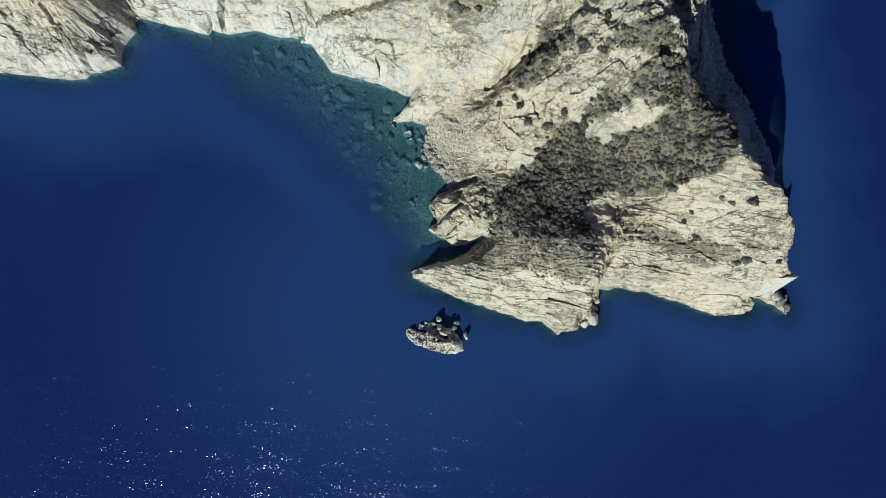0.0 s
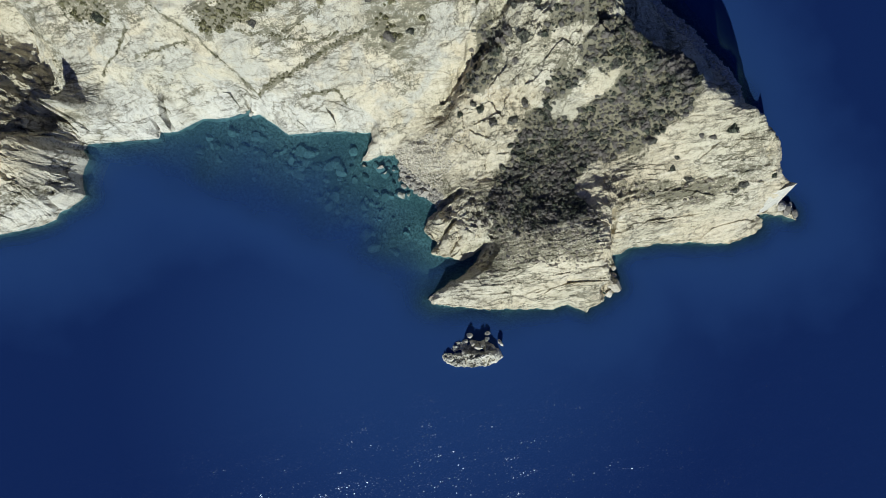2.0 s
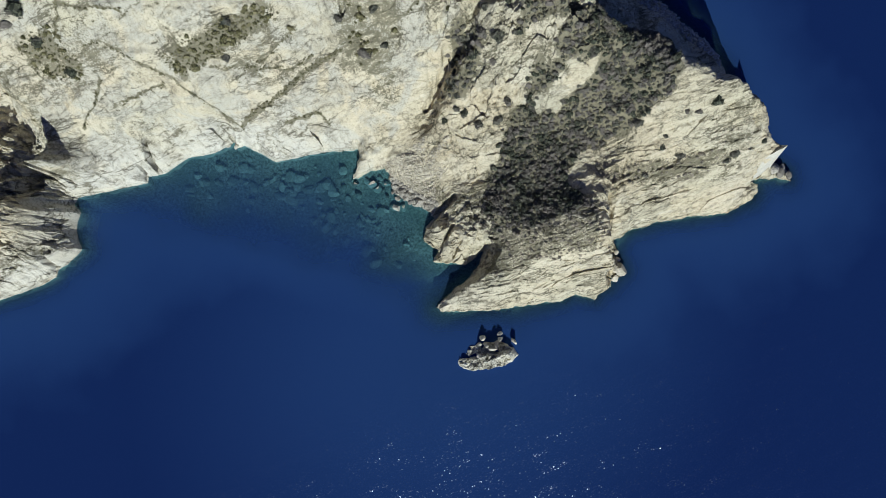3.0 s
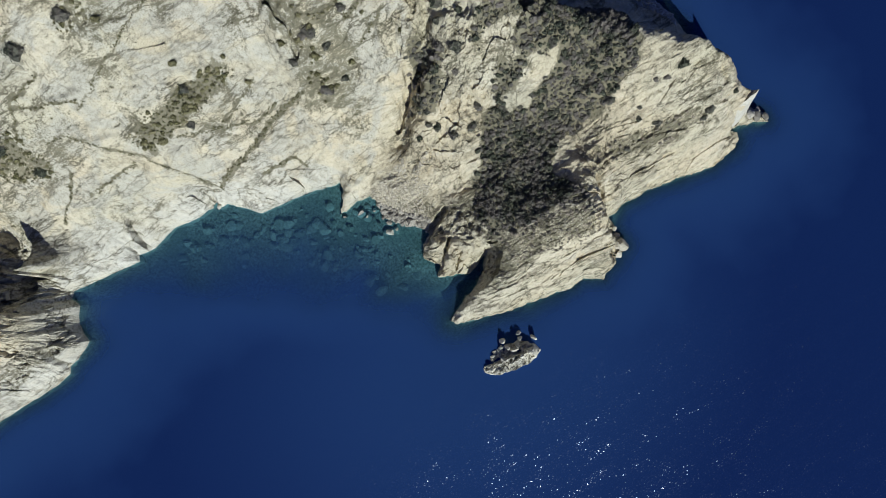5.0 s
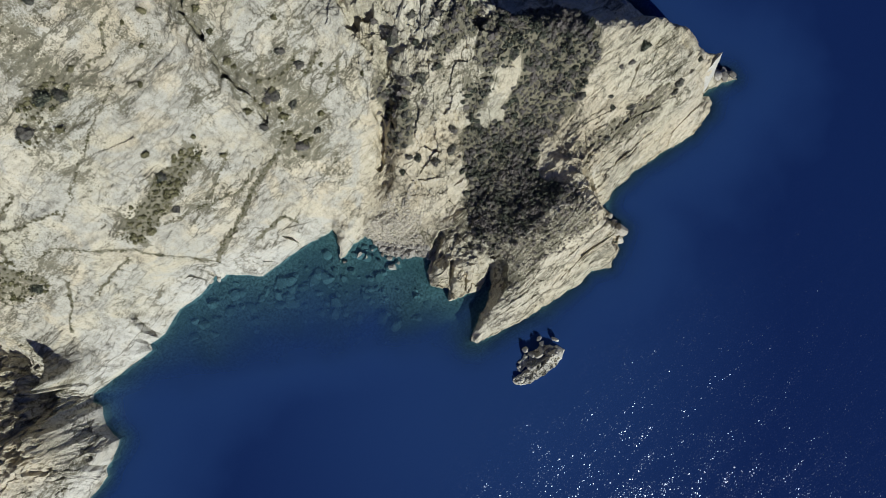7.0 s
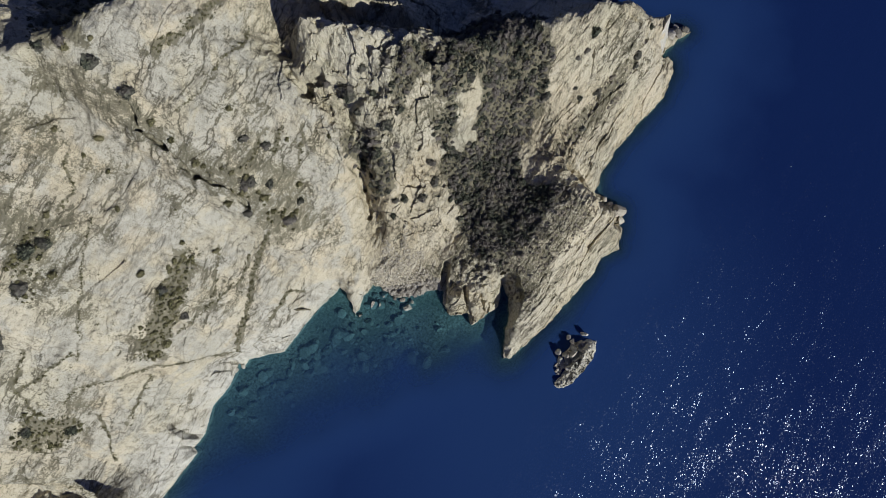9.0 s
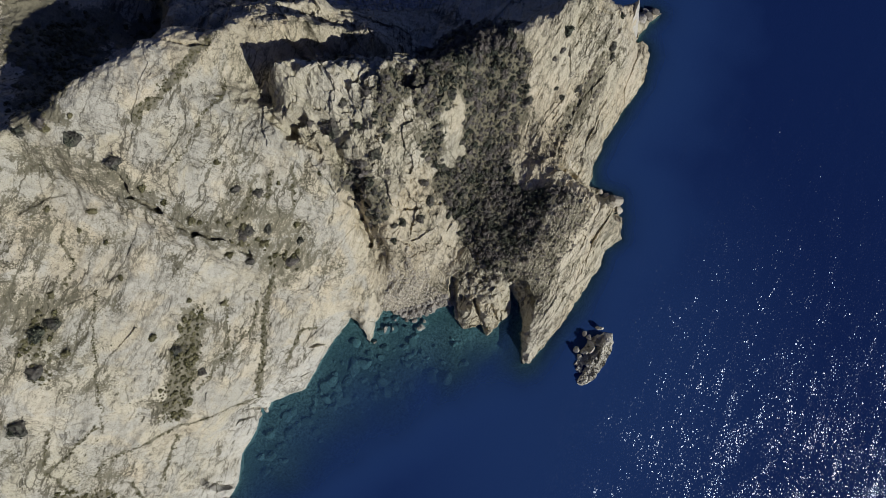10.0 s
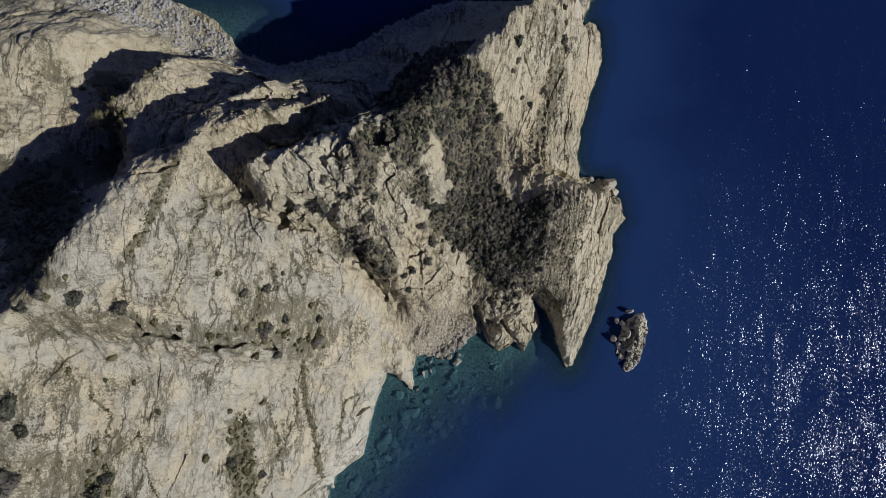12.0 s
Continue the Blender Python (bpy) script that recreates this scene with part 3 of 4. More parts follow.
def grid_mesh(name, xs, ys, z, keep, values, mat, smooth=True):
    """A sheet over the plan: z and values are arrays [y, x]; keep says which cells are built."""
    ny, nx = z.shape
    gx, gy = np.meshgrid(xs, ys)
    idx = np.arange(nx * ny).reshape(ny, nx)
    quads = np.stack([idx[:-1, :-1], idx[:-1, 1:], idx[1:, 1:], idx[1:, :-1]], -1)[keep]
    used = np.unique(quads)
    back = np.zeros(nx * ny, np.int64)
    back[used] = np.arange(len(used))
    co = np.stack([gx, gy, z], -1).reshape(-1, 3)[used]
    me = bpy.data.meshes.new(name)
    me.vertices.add(len(used))
    me.vertices.foreach_set("co", co.astype(np.float32).ravel())
    me.loops.add(quads.size)
    me.loops.foreach_set("vertex_index", back[quads].astype(np.int32).ravel())
    me.polygons.add(len(quads))
    me.polygons.foreach_set("loop_start", np.arange(0, quads.size, 4, dtype=np.int32))
    me.update(calc_edges=True)
    for key, v in values.items():
        me.attributes.new(key, "FLOAT", "POINT").data.foreach_set("value", v.reshape(-1)[used].astype(np.float32))
    me.polygons.foreach_set("use_smooth", np.full(len(quads), smooth))
    me.materials.append(mat)
    return new(name, me)


# ---- ground ----
XS, YS = np.arange(DOM[0], DOM[1], STEP), np.arange(DOM[2], DOM[3], STEP)
GX, GY = np.meshgrid(XS, YS)
Z, D = land_height(GX, GY)

# Where plants grow: outlines of the thickets, and both ends and half width of the strips.
MAQUIS = [(45.8, 41), (52.7, 42), (60, 43), (66, 39), (70, 33), (69, 28), (66.5, 23.5), (65.1, 19.9), (60.9, 18.5), (57.4, 16.5), (53.3, 16), (48.5, 15.7), (44.9, 16.1), (41, 13.5), (38, 10), (40, 5.5), (42.5, 1.5),
          (40.5, -0.5), (37.5, 3), (33.7, 3), (28.6, 3.2), (22.8, 4), (19.1, 6.7), (17.7, 11), (20.8, 17.1), (22.1, 20), (25.7, 22.1), (27.8, 25.6), (31.2, 29.5), (32.6, 32.3), (34.9, 31.8), (38.7, 27.8),
          (42.1, 26.6), (43.1, 28.4), (47.5, 29.1), (50.5, 30.3), (51.5, 31.9), (47.8, 32.8), (43.3, 35), (43, 38.8)]
MAQUIS_NORTH = [(60, 43), (66, 47), (72, 42), (78, 37), (81, 29), (79, 22), (73, 25), (70, 33), (66, 39)]
COPSE = [(37.5, 46.9), (42, 46.2), (45.9, 46.7), (51, 44.5), (48.4, 41.8), (45.8, 40.7), (41.4, 42.9), (37.2, 43.3), (35.9, 41.3), (34.6, 43.5)]
COPSE_BROW = [(39.1, 37.7), (43.3, 35), (44.4, 31.5), (40.6, 32.6), (37.5, 30.9), (36.6, 33.3)]
COPSE_GULLY = [(25.7, 52.1), (29, 49.4), (29.5, 44.9), (26.9, 41.4), (21.8, 38.4), (18.7, 42), (21.9, 44.4), (24.7, 43.2), (22.2, 48.2)]
DRY = [(11.8, 11.5), (14.5, 14), (19.1, 15.1), (18.5, 9), (22, 4.5), (30.4, 2), (38.7, 2), (42, -1.4), (41.5, -6.4), (38, -8.8), (26.5, -5.5), (18, -4.9), (11.6, -4.7), (11.8, -1.3), (16.2, 2.1), (16.5, 6.5)]
DRY_EAST = [(46, 11.5), (51.6, 10.6), (58.4, 7.4), (64.8, 5.5), (74.1, 4), (79.8, 1.5), (78, -1.5), (69.7, -0.4), (56.5, 2.6), (47.4, 6.6)]
LEDGE_SCRUB = [(11.2, 98.5), (12.9, 91.7), (12, 84.8), (9, 75), (12, 67.7), (17, 58), (6, 50.5), (-2, 56.4), (1.1, 64.7), (2.8, 74.2), (5.6, 84.6), (6, 95.7), (5, 102.9)]
SLAB_STRIP = [(-12.2, 72), (-10.5, 70), (-19.4, 67.6), (-23.5, 67.8), (-30.4, 66.9), (-37.5, 67), (-39.1, 70.7), (-31.8, 71.9), (-25, 71.9), (-19, 72.1)]
WEST_SCRUB = [(-19, 92.4), (-18.1, 90.2), (-23.5, 89), (-31.9, 88.9), (-33.8, 90.8), (-28.6, 92.9), (-21.8, 93.5)]
FOOT_SCRUB = [(-57.5, 85.4), (-57.2, 81.8), (-55.4, 76.6), (-59.3, 75.2), (-62.7, 76.6), (-66.6, 79.3), (-67.5, 84.1)]
NORTH_STRIPS = [(39.9, 104.1, 47.5, 102.5, 3.5), (34.9, 117.3, 19.2, 99.6, 6.4), (62.6, 108.6, 47.4, 98.5, 3.5), (61.2, 93.7, 67.9, 94.4, 2.3), (31.3, 114.6, 39.3, 110.4, 4.7), (50, 57, 46, 62, 2.0)]
CRACK_GROWTH = [(20.9, 84.4, 26.5, 82.4, 0.6), (26.5, 82.4, 31.6, 80.6, 0.6), (31.6, 80.6, 37.1, 80, 0.6), (37.1, 80, 39.9, 79, 0.6), (28.7, 75.4, 32.2, 74.9, 0.35),
                (32.2, 74.9, 35.5, 76.2, 0.35), (13.8, 79, 18.8, 77.1, 0.15), (18.8, 77.1, 25.1, 76.4, 0.15), (25.1, 76.4, 28.2, 75.6, 0.15), (-30.1, 66.4, -24, 64.4, 0.3),
                (-24, 64.4, -19.3, 62.5, 0.3), (-19.3, 62.5, -12.4, 60.2, 0.3), (-12.4, 60.2, -7, 61.3, 0.3), (-31.8, 55.8, -21.4, 56.5, 0.55), (-21.4, 56.5, -15.8, 57.6, 0.55),
                (-15.8, 57.6, -10.4, 58.8, 0.55), (-10.4, 58.8, -6.3, 59.5, 0.55), (-6.3, 59.5, -0.3, 58.9, 0.55), (-20.2, 52, -15.2, 50.9, 0.4), (-15.2, 50.9, -11.7, 50.6, 0.4)]
CRACK_GROWTH += [(-11.7, 50.6, -10.6, 48, 0.4), (-53.6, 80.1, -48.8, 78.1, 0.25), (-48.8, 78.1, -45.1, 73.7, 0.25), (-45.1, 73.7, -39.7, 68.1, 0.25), (-39.7, 68.1, -36.6, 62.8, 0.25),
                 (-36.6, 62.8, -33.9, 59.3, 0.25), (-33.9, 59.3, -31.8, 55.8, 0.25), (-52.2, 86.4, -48.4, 84.1, 0.25), (-48.4, 84.1, -44.2, 82.5, 0.25), (-44.2, 82.5, -40.8, 80.6, 0.25),
                 (-56.1, 68.2, -47.2, 68.3, 0.3), (-47.2, 68.3, -42, 67.9, 0.3), (-42.2, 79.5, -29.8, 82.7, 0.2), (-29.8, 82.7, -22.9, 84.1, 0.2), (-22.9, 84.1, -12.7, 86.3, 0.2),
                 (-43.1, 87.8, -52.4, 87, 0.3), (-52.4, 87, -57.2, 82.4, 0.3), (-54.5, 73.8, -61.7, 70.3, 0.3), (-61.7, 70.3, -66.3, 68, 0.3), (-7.9, 66.5, -18, 63.8, 0.2)]
CRACK_GROWTH += [(-18, 63.8, -23.7, 63.4, 0.2), (-3, 93.5, -6.2, 92.6, 0.3), (-6.2, 92.6, -8.7, 90.4, 0.3), (-8.7, 90.4, -13.5, 90.6, 0.3), (19.1, 65.9, 11.8, 66.1, 0.3),
                 (11.8, 66.1, 5.8, 65.4, 0.3), (21.2, 63.2, 15.9, 62.8, 0.4), (23.7, 59.5, 16.1, 58.1, 0.3)]


def strip_cover(x, y, strips, soft):
    best = np.full(np.shape(x), 99.0)
    for ax, ay, bx, by, wide in strips:
        dx, dy = bx - ax, by - ay
        k = np.clip(((x - ax) * dx + (y - ay) * dy) / (dx * dx + dy * dy), 0, 1)
        best = np.minimum(best, np.hypot(x - ax - k * dx, y - ay - k * dy) - wide)
    return ramp(best, soft, -soft)


def patch_cover(x, y, outline, soft):
    return ramp(outline_distance(x, y, outline), -soft, soft)


ragged_x, ragged_y = GX + 1.4 * layers(GX, GY, 3.5, 3, 121), GY + 1.4 * layers(GX, GY, 3.5, 3, 125)
SCRUB = np.clip(0.26 + 0.25 * ramp(GY, 70, 100) * ramp(GX, 20, 0) + 0.5 * layers(GX, GY, 12, 5, 131), 0, 1) * 0.6
for outline, share in ((MAQUIS, 1.0), (MAQUIS_NORTH, 1.0), (COPSE, 0.9), (COPSE_BROW, 0.9), (COPSE_GULLY, 0.9), (DRY, 0.52), (DRY_EAST, 0.5), (LEDGE_SCRUB, 0.45), (SLAB_STRIP, 0.72), (WEST_SCRUB, 0.6), (FOOT_SCRUB, 0.6)):
    SCRUB = np.maximum(SCRUB, share * patch_cover(ragged_x, ragged_y, outline, 1.6))
half_x, half_y = 0.6 * GX + 0.4 * ragged_x, 0.6 * GY + 0.4 * ragged_y
SCRUB = np.maximum.reduce([SCRUB, 0.78 * strip_cover(half_x, half_y, CRACK_GROWTH, 0.5), 0.8 * strip_cover(ragged_x, ragged_y, NORTH_STRIPS, 2.0)])
SCRUB = np.where(D < 2.5, SCRUB * 0.4, SCRUB)
PALE = np.clip(ramp(Z, 20, 6) * ramp(GX, 10, -20) + 0.4 * layers(GX, GY, 30, 3, 141), 0, 1)
SMOOTH = slab_share(GX, GY)

land = (np.maximum.reduce([Z[:-1, :-1], Z[:-1, 1:], Z[1:, :-1], Z[1:, 1:]]) > -4.5)
cx, cy = 0.5 * (GX[:-1, :-1] + GX[1:, 1:]), 0.5 * (GY[:-1, :-1] + GY[1:, 1:])
west = cx < -80.5 - 0.25 * np.maximum(cy - 62, 0)
east = (cx - 16) * 0.5 - (cy - 42) * 0.87 > 0
north = (~east) & (cx > 41) 
for name, part_of, label in (("cliff_west", west, "pale limestone cliff with a shaded flank above the sea"),
                             ("headland", east & ~west, "rugged bedded limestone headland with scrub above the sea"),
                             ("ridge_north", north & ~west, "shadowed limestone spurs dropping to a pebble beach"),
                             ("cliff_main", ~west & ~east & ~north, "cracked cream limestone slab sloping to a cove")):
    tagged(grid_mesh(name, XS, YS, Z, land & part_of, {"scrub": SCRUB, "pale": PALE, "smooth": SMOOTH}, ROCK, False), label, "cliff", kind="structure")

# the country behind, coarsely
hx = np.concatenate([np.arange(-900, -141, 40.0), np.arange(-140, 114, 6.0), np.arange(120, 420, 40.0)])
hy = np.concatenate([np.arange(-40, 136, 6.0), np.arange(140, 900, 40.0)])
hgx, hgy = np.meshgrid(hx, hy)
hd = shore_distance(hgx, hgy)
inner = bare_height(np.clip(hgx, -150, 108), np.clip(hgy, -20, 138))
away = ramp(np.hypot(hgx - np.clip(hgx, -140, 108), hgy - np.clip(hgy, -20, 136)), 0, 120)
hz = inner * (1 - away) + away * (78 + 26 * layers(hgx, hgy, 170, 4, 151))
hz = np.where(hd > 0, np.minimum(np.maximum(hz, 1), 0.5 + hd * 1.5), np.maximum(hd * 2, -8))
hcx, hcy = 0.5 * (hgx[:-1, :-1] + hgx[1:, 1:]), 0.5 * (hgy[:-1, :-1] + hgy[1:, 1:])
outside = (hcx < -139) | (hcx > 113) | (hcy > 134)
hland = outside & (np.maximum.reduce([hz[:-1, :-1], hz[:-1, 1:], hz[1:, :-1], hz[1:, 1:]]) > -7)
tagged(grid_mesh("ground", hx, hy, hz, hland, {"scrub": np.full(hz.shape, 0.75), "pale": np.zeros(hz.shape), "smooth": np.zeros(hz.shape)}, ROCK), "scrub-covered limestone hills behind the cliffs", "hillside", kind="structure")

# ---- sea ----
sx = np.concatenate([[-4000, -2000, -1000, -500, -250], np.arange(-150, 150, 1.5), [250, 500, 1000, 2000, 4000]])
sy = np.concatenate([[-4000, -2000, -1000, -500, -200], np.arange(-100, 135, 1.5), [200, 500, 1000, 2000, 4000]])
sgx, sgy = np.meshgrid(sx, sy)
sd = shore_distance(sgx, sgy)
depth = sea_depth(sgx, sgy, sd)
everywhere = np.ones((len(sy) - 1, len(sx) - 1), bool)
tagged(grid_mesh("water", sx, sy, np.zeros(sgx.shape), everywhere, {"depth": np.where(sd > 0, 0.3, depth)}, WATER), "deep blue sea with small sparkling waves", "sea", kind="structure")
tagged(grid_mesh("sea_floor", sx, sy, np.where(sd > 0, -0.6, np.maximum(-depth, -34)), everywhere, {}, BED), "stony sea floor, pale in the shallow cove", "sea floor", kind="structure")


# ---- plants ----
def ground_at(x, y):
    """Height of the built ground under a point of the plan."""
    i, j = (x - DOM[0]) / STEP, (y - DOM[2]) / STEP
    i0, j0 = int(min(max(i, 0), len(XS) - 2)), int(min(max(j, 0), len(YS) - 2))
    u, v = min(max(i - i0, 0), 1), min(max(j - j0, 0), 1)
    return float(Z[j0, i0] * (1 - u) * (1 - v) + Z[j0, i0 + 1] * u * (1 - v) + Z[j0 + 1, i0] * (1 - u) * v + Z[j0 + 1, i0 + 1] * u * v)


def foliage(name, dark, light, grey):
    m, t, b = material(name)
    geo = t.nodes.new("ShaderNodeNewGeometry")
    tuft = geo.outputs["Random Per Island"]
    where = noise_at(t, place(t), 0.16, 4, 0.65)
    colour = mix(t, steps(t, tuft, (0.45, 0.0), (1.0, 1.0)), dark, light)
    colour = mix(t, steps(t, sums(t, "ADD", where, sums(t, "MULTIPLY", attribute(t, "tone"), 0.25)), (0.52, 0.0), (0.75, 0.9)), colour, grey)
    t.links.new(colour, b.inputs["Base Color"])
    b.inputs["Roughness"].default_value = 0.7
    b.inputs["Specular IOR Level"].default_value = 0.25
    return m


SHRUB = foliage("maquis_leaves", (0.026, 0.030, 0.020), (0.125, 0.13, 0.085), (0.16, 0.14, 0.12))
OLIVE = foliage("olive_scrub_leaves", (0.055, 0.052, 0.022), (0.19, 0.175, 0.075), (0.20, 0.18, 0.095))
GREYSCRUB = foliage("dry_scrub_leaves", (0.10, 0.088, 0.068), (0.29, 0.255, 0.20), (0.34, 0.295, 0.225))
BARK = material("bark")[0]
BARK.node_tree.nodes["Principled BSDF"].inputs["Base Color"].default_value = (0.09, 0.07, 0.05, 1)
BARK.node_tree.nodes["Principled BSDF"].inputs["Roughness"].default_value = 0.9
chance = np.random.default_rng(7)


DOME = bmesh.new()
bmesh.ops.create_icosphere(DOME, subdivisions=2, radius=1)
dome_co = np.array([v.co[:] for v in DOME.verts])
dome_tri = np.array([[v.index for v in f.verts] for f in DOME.faces])
DOME.free()


def crown_quads(cx, cy, cz, r, h, count, leaf):
    """One bush as four-cornered tufts: a lumpy inner mass, and leaf sprays over an uneven, lobed dome."""
    a = chance.uniform(0, 2 * math.pi, count)
    up = chance.uniform(-0.05, 1, count)
    n1, f1, f2 = chance.integers(2, 5), chance.uniform(0, 6), chance.uniform(0, 6)
    lobes = 1 + 0.22 * np.sin(a * n1 + f1) + 0.14 * np.sin(a * 7 + up * 5 + f2)
    reach = r * lobes * chance.uniform(0.55, 1.08, count) ** 0.6
    flat = np.sqrt(np.maximum(1 - up * up, 0.02))
    out = np.stack([np.cos(a) * flat, np.sin(a) * flat, up], -1)
    mid = np.stack([cx + out[:, 0] * reach, cy + out[:, 1] * reach, cz + out[:, 2] * h * reach / r], -1)
    facing = out + chance.normal(0, 0.5, (count, 3)) + np.array([0, 0, 0.3])
    facing /= np.linalg.norm(facing, axis=1, keepdims=True)
    side = np.cross(facing, chance.normal(0, 1, (count, 3)))
    side /= np.linalg.norm(side, axis=1, keepdims=True)
    other = np.cross(facing, side)
    size = leaf * chance.uniform(0.6, 1.5, (count, 1))
    lift = facing * size * 0.35
    sprays = np.stack([mid - side * size - lift, mid - other * size * 0.7 + lift, mid + side * size - lift, mid + other * size * 0.7 + lift], 1)
    if r < 0.5:
        return sprays
    around = np.arctan2(dome_co[:, 1], dome_co[:, 0])
    swollen = (1 + 0.22 * np.sin(around * n1 + f1) + chance.normal(0, 0.1, len(dome_co))) * 0.86
    core = dome_co * swollen[:, None] * (r, r, h) + (cx, cy, cz)
    tri = core[dome_tri]
    return np.concatenate([sprays, np.stack([tri[:, 0], tri[:, 1], tri[:, 2], 0.5 * (tri[:, 2] + tri[:, 0])], 1)])


def quads_mesh(name, quads, mat, tones=None):
    me = bpy.data.meshes.new(name)
    n = len(quads)
    me.vertices.add(n * 4)
    me.vertices.foreach_set("co", quads.astype(np.float32).ravel())
    me.loops.add(n * 4)
    me.loops.foreach_set("vertex_index", np.arange(n * 4, dtype=np.int32))
    me.polygons.add(n)
    me.polygons.foreach_set("loop_start", np.arange(0, n * 4, 4, dtype=np.int32))
    me.update(calc_edges=True)
    me.attributes.new("tone", "FLOAT", "POINT").data.foreach_set("value", np.repeat(tones if tones is not None else np.full(n, 0.4), 4).astype(np.float32))
    me.materials.append(mat)
    return me


def fill(outline, spacing, seed):
    """Places inside the outline, about so far apart, with a ragged edge."""
    pick, spots = random.Random(seed), []
    xs, ys = [p[0] for p in outline], [p[1] for p in outline]
    tries = np.array([(pick.uniform(min(xs) - 1, max(xs) + 1), pick.uniform(min(ys) - 1, max(ys) + 1)) for _ in range(int((max(xs) - min(xs) + 2) * (max(ys) - min(ys) + 2) / spacing ** 2 * 3))])
    depth_in = outline_distance(tries[:, 0], tries[:, 1], outline) + 1.1 * layers(tries[:, 0], tries[:, 1], 3.5, 3, seed)
    taken = {}
    for (x, y), inside in zip(tries, depth_in):
        cell = (int(x // spacing), int(y // spacing))
        if inside < 0 or any(math.dist((x, y), p) < spacing * 0.75 for i in (-1, 0, 1) for j in (-1, 0, 1) for p in taken.get((cell[0] + i, cell[1] + j), ())):
            continue
        taken.setdefault(cell, []).append((x, y))
        spots.append((x, y))
    return spots


def fill_strips(strips, spacing, seed):
    """Places along the strips."""
    pick, spots = random.Random(seed), []
    for ax, ay, bx, by, wide in strips:
        length = math.hypot(bx - ax, by - ay)
        for _ in range(int((length + wide) * 2 * wide / spacing ** 2) + 1):
            k, off = pick.uniform(0, 1), pick.gauss(0, 0.6) * wide
            spots.append((ax + (bx - ax) * k - (by - ay) / length * off, ay + (by - ay) * k + (bx - ax) / length * off))
    return spots


def thicket(name, spots, small, large, leaf, thick, mat, label, seed, tall=1.0):
    pick, parts = random.Random(seed), []
    for x, y in spots:
        z = ground_at(x, y)
        if z < 2.0:
            continue
        r = small + (large - small) * pick.random() ** 1.6
        parts.append(crown_quads(x, y, z - 0.15 * r, r, r * pick.uniform(0.7, 1.4) * tall, int(thick * r * r) + 16, leaf))
    tones = np.concatenate([np.full(len(p), pick.random()) for p in parts])
    ob = new(name, quads_mesh(name, np.concatenate(parts), mat, tones))
    return tagged(ob, label, "shrubs", kind="stuff")


thicket("shrub_thicket", fill(MAQUIS, 0.78, 11) + fill(MAQUIS_NORTH, 1.2, 15), 0.3, 0.95, 0.12, 150, SHRUB, "dense dark green shrubs filling the hollow of the headland", 11)
thicket("copse", fill(COPSE, 0.85, 16) + fill(COPSE_BROW, 0.85, 17) + fill(COPSE_GULLY, 0.85, 18), 0.3, 0.9, 0.12, 150, SHRUB, "dark green shrubs among the crags of the headland", 16)
thicket("dry_scrub", fill(DRY, 1.0, 12) + fill(DRY_EAST, 1.35, 19), 0.16, 0.62, 0.13, 110, GREYSCRUB, "grey-brown dry scrub on the bedded rock", 12, 0.8)
thicket("olive_scrub", fill(SLAB_STRIP, 0.7, 13) + fill(WEST_SCRUB, 0.9, 20) + fill(FOOT_SCRUB, 0.9, 21) + fill_strips(NORTH_STRIPS, 1.1, 22), 0.2, 0.75, 0.12, 110, OLIVE, "low olive-green scrub along the cracks of the slab", 13)
thicket("crack_growth", fill_strips(CRACK_GROWTH, 0.5, 14), 0.1, 0.34, 0.10, 110, OLIVE, "thin line of olive tufts rooted in the slab cracks", 14)

# small tufts in the cracks and hollows of the slabs
tufts, pick = [], random.Random(31)
for _ in range(30000):
    x, y = pick.uniform(-120, 96), pick.uniform(-12, 118)
    i, j = int((x - DOM[0]) / STEP), int((y - DOM[2]) / STEP)
    if D[j, i] < 3 or SCRUB[j, i] < pick.uniform(0.2, 0.75) or Z[j, i] < 5:
        continue
    r = 0.10 + 0.3 * pick.random() ** 4
    tufts.append(crown_quads(x, y, Z[j, i] - 0.05, r, r * 0.8, 8 + int(60 * r), 0.09))
tagged(new("grass_tufts", quads_mesh("grass_tufts", np.concatenate(tufts), OLIVE)), "small dry tufts scattered over the limestone", "tufts", kind="stuff")

SLAB_BUSHES = [(-22.9, 91.9, 1.7), (-20.4, 90.3, 1.5), (-30.6, 91.1, 1.7), (-25.9, 87.4, 0.9), (-19.7, 75.9, 0.9), (-25.6, 66.8, 1.1), (-9.3, 66.6, 0.7), (-10.3, 72.2, 0.6), (-21.7, 72, 1.3), (12.3, 86.1, 1.4),
               (14.5, 96.3, 1.0), (12.1, 98.9, 1.1), (13.9, 92.1, 1.6), (19, 72.2, 0.7), (15.3, 68.3, 1.0), (16.3, 64.6, 1.1), (7.9, 65.1, 1.7), (6.4, 65.4, 1.0), (9.6, 61.8, 1.1), (12.7, 57.4, 0.9),
               (6.5, 61.6, 0.9), (9.4, 55.9, 1.0), (4.4, 56.3, 1.6), (1.6, 63.5, 1.0), (1.8, 67.3, 0.9), (6.4, 73.9, 0.9), (2.2, 90.6, 0.9), (-2.1, 91.7, 0.5), (-9, 83.6, 0.6), (-15.1, 91.5, 0.7)]
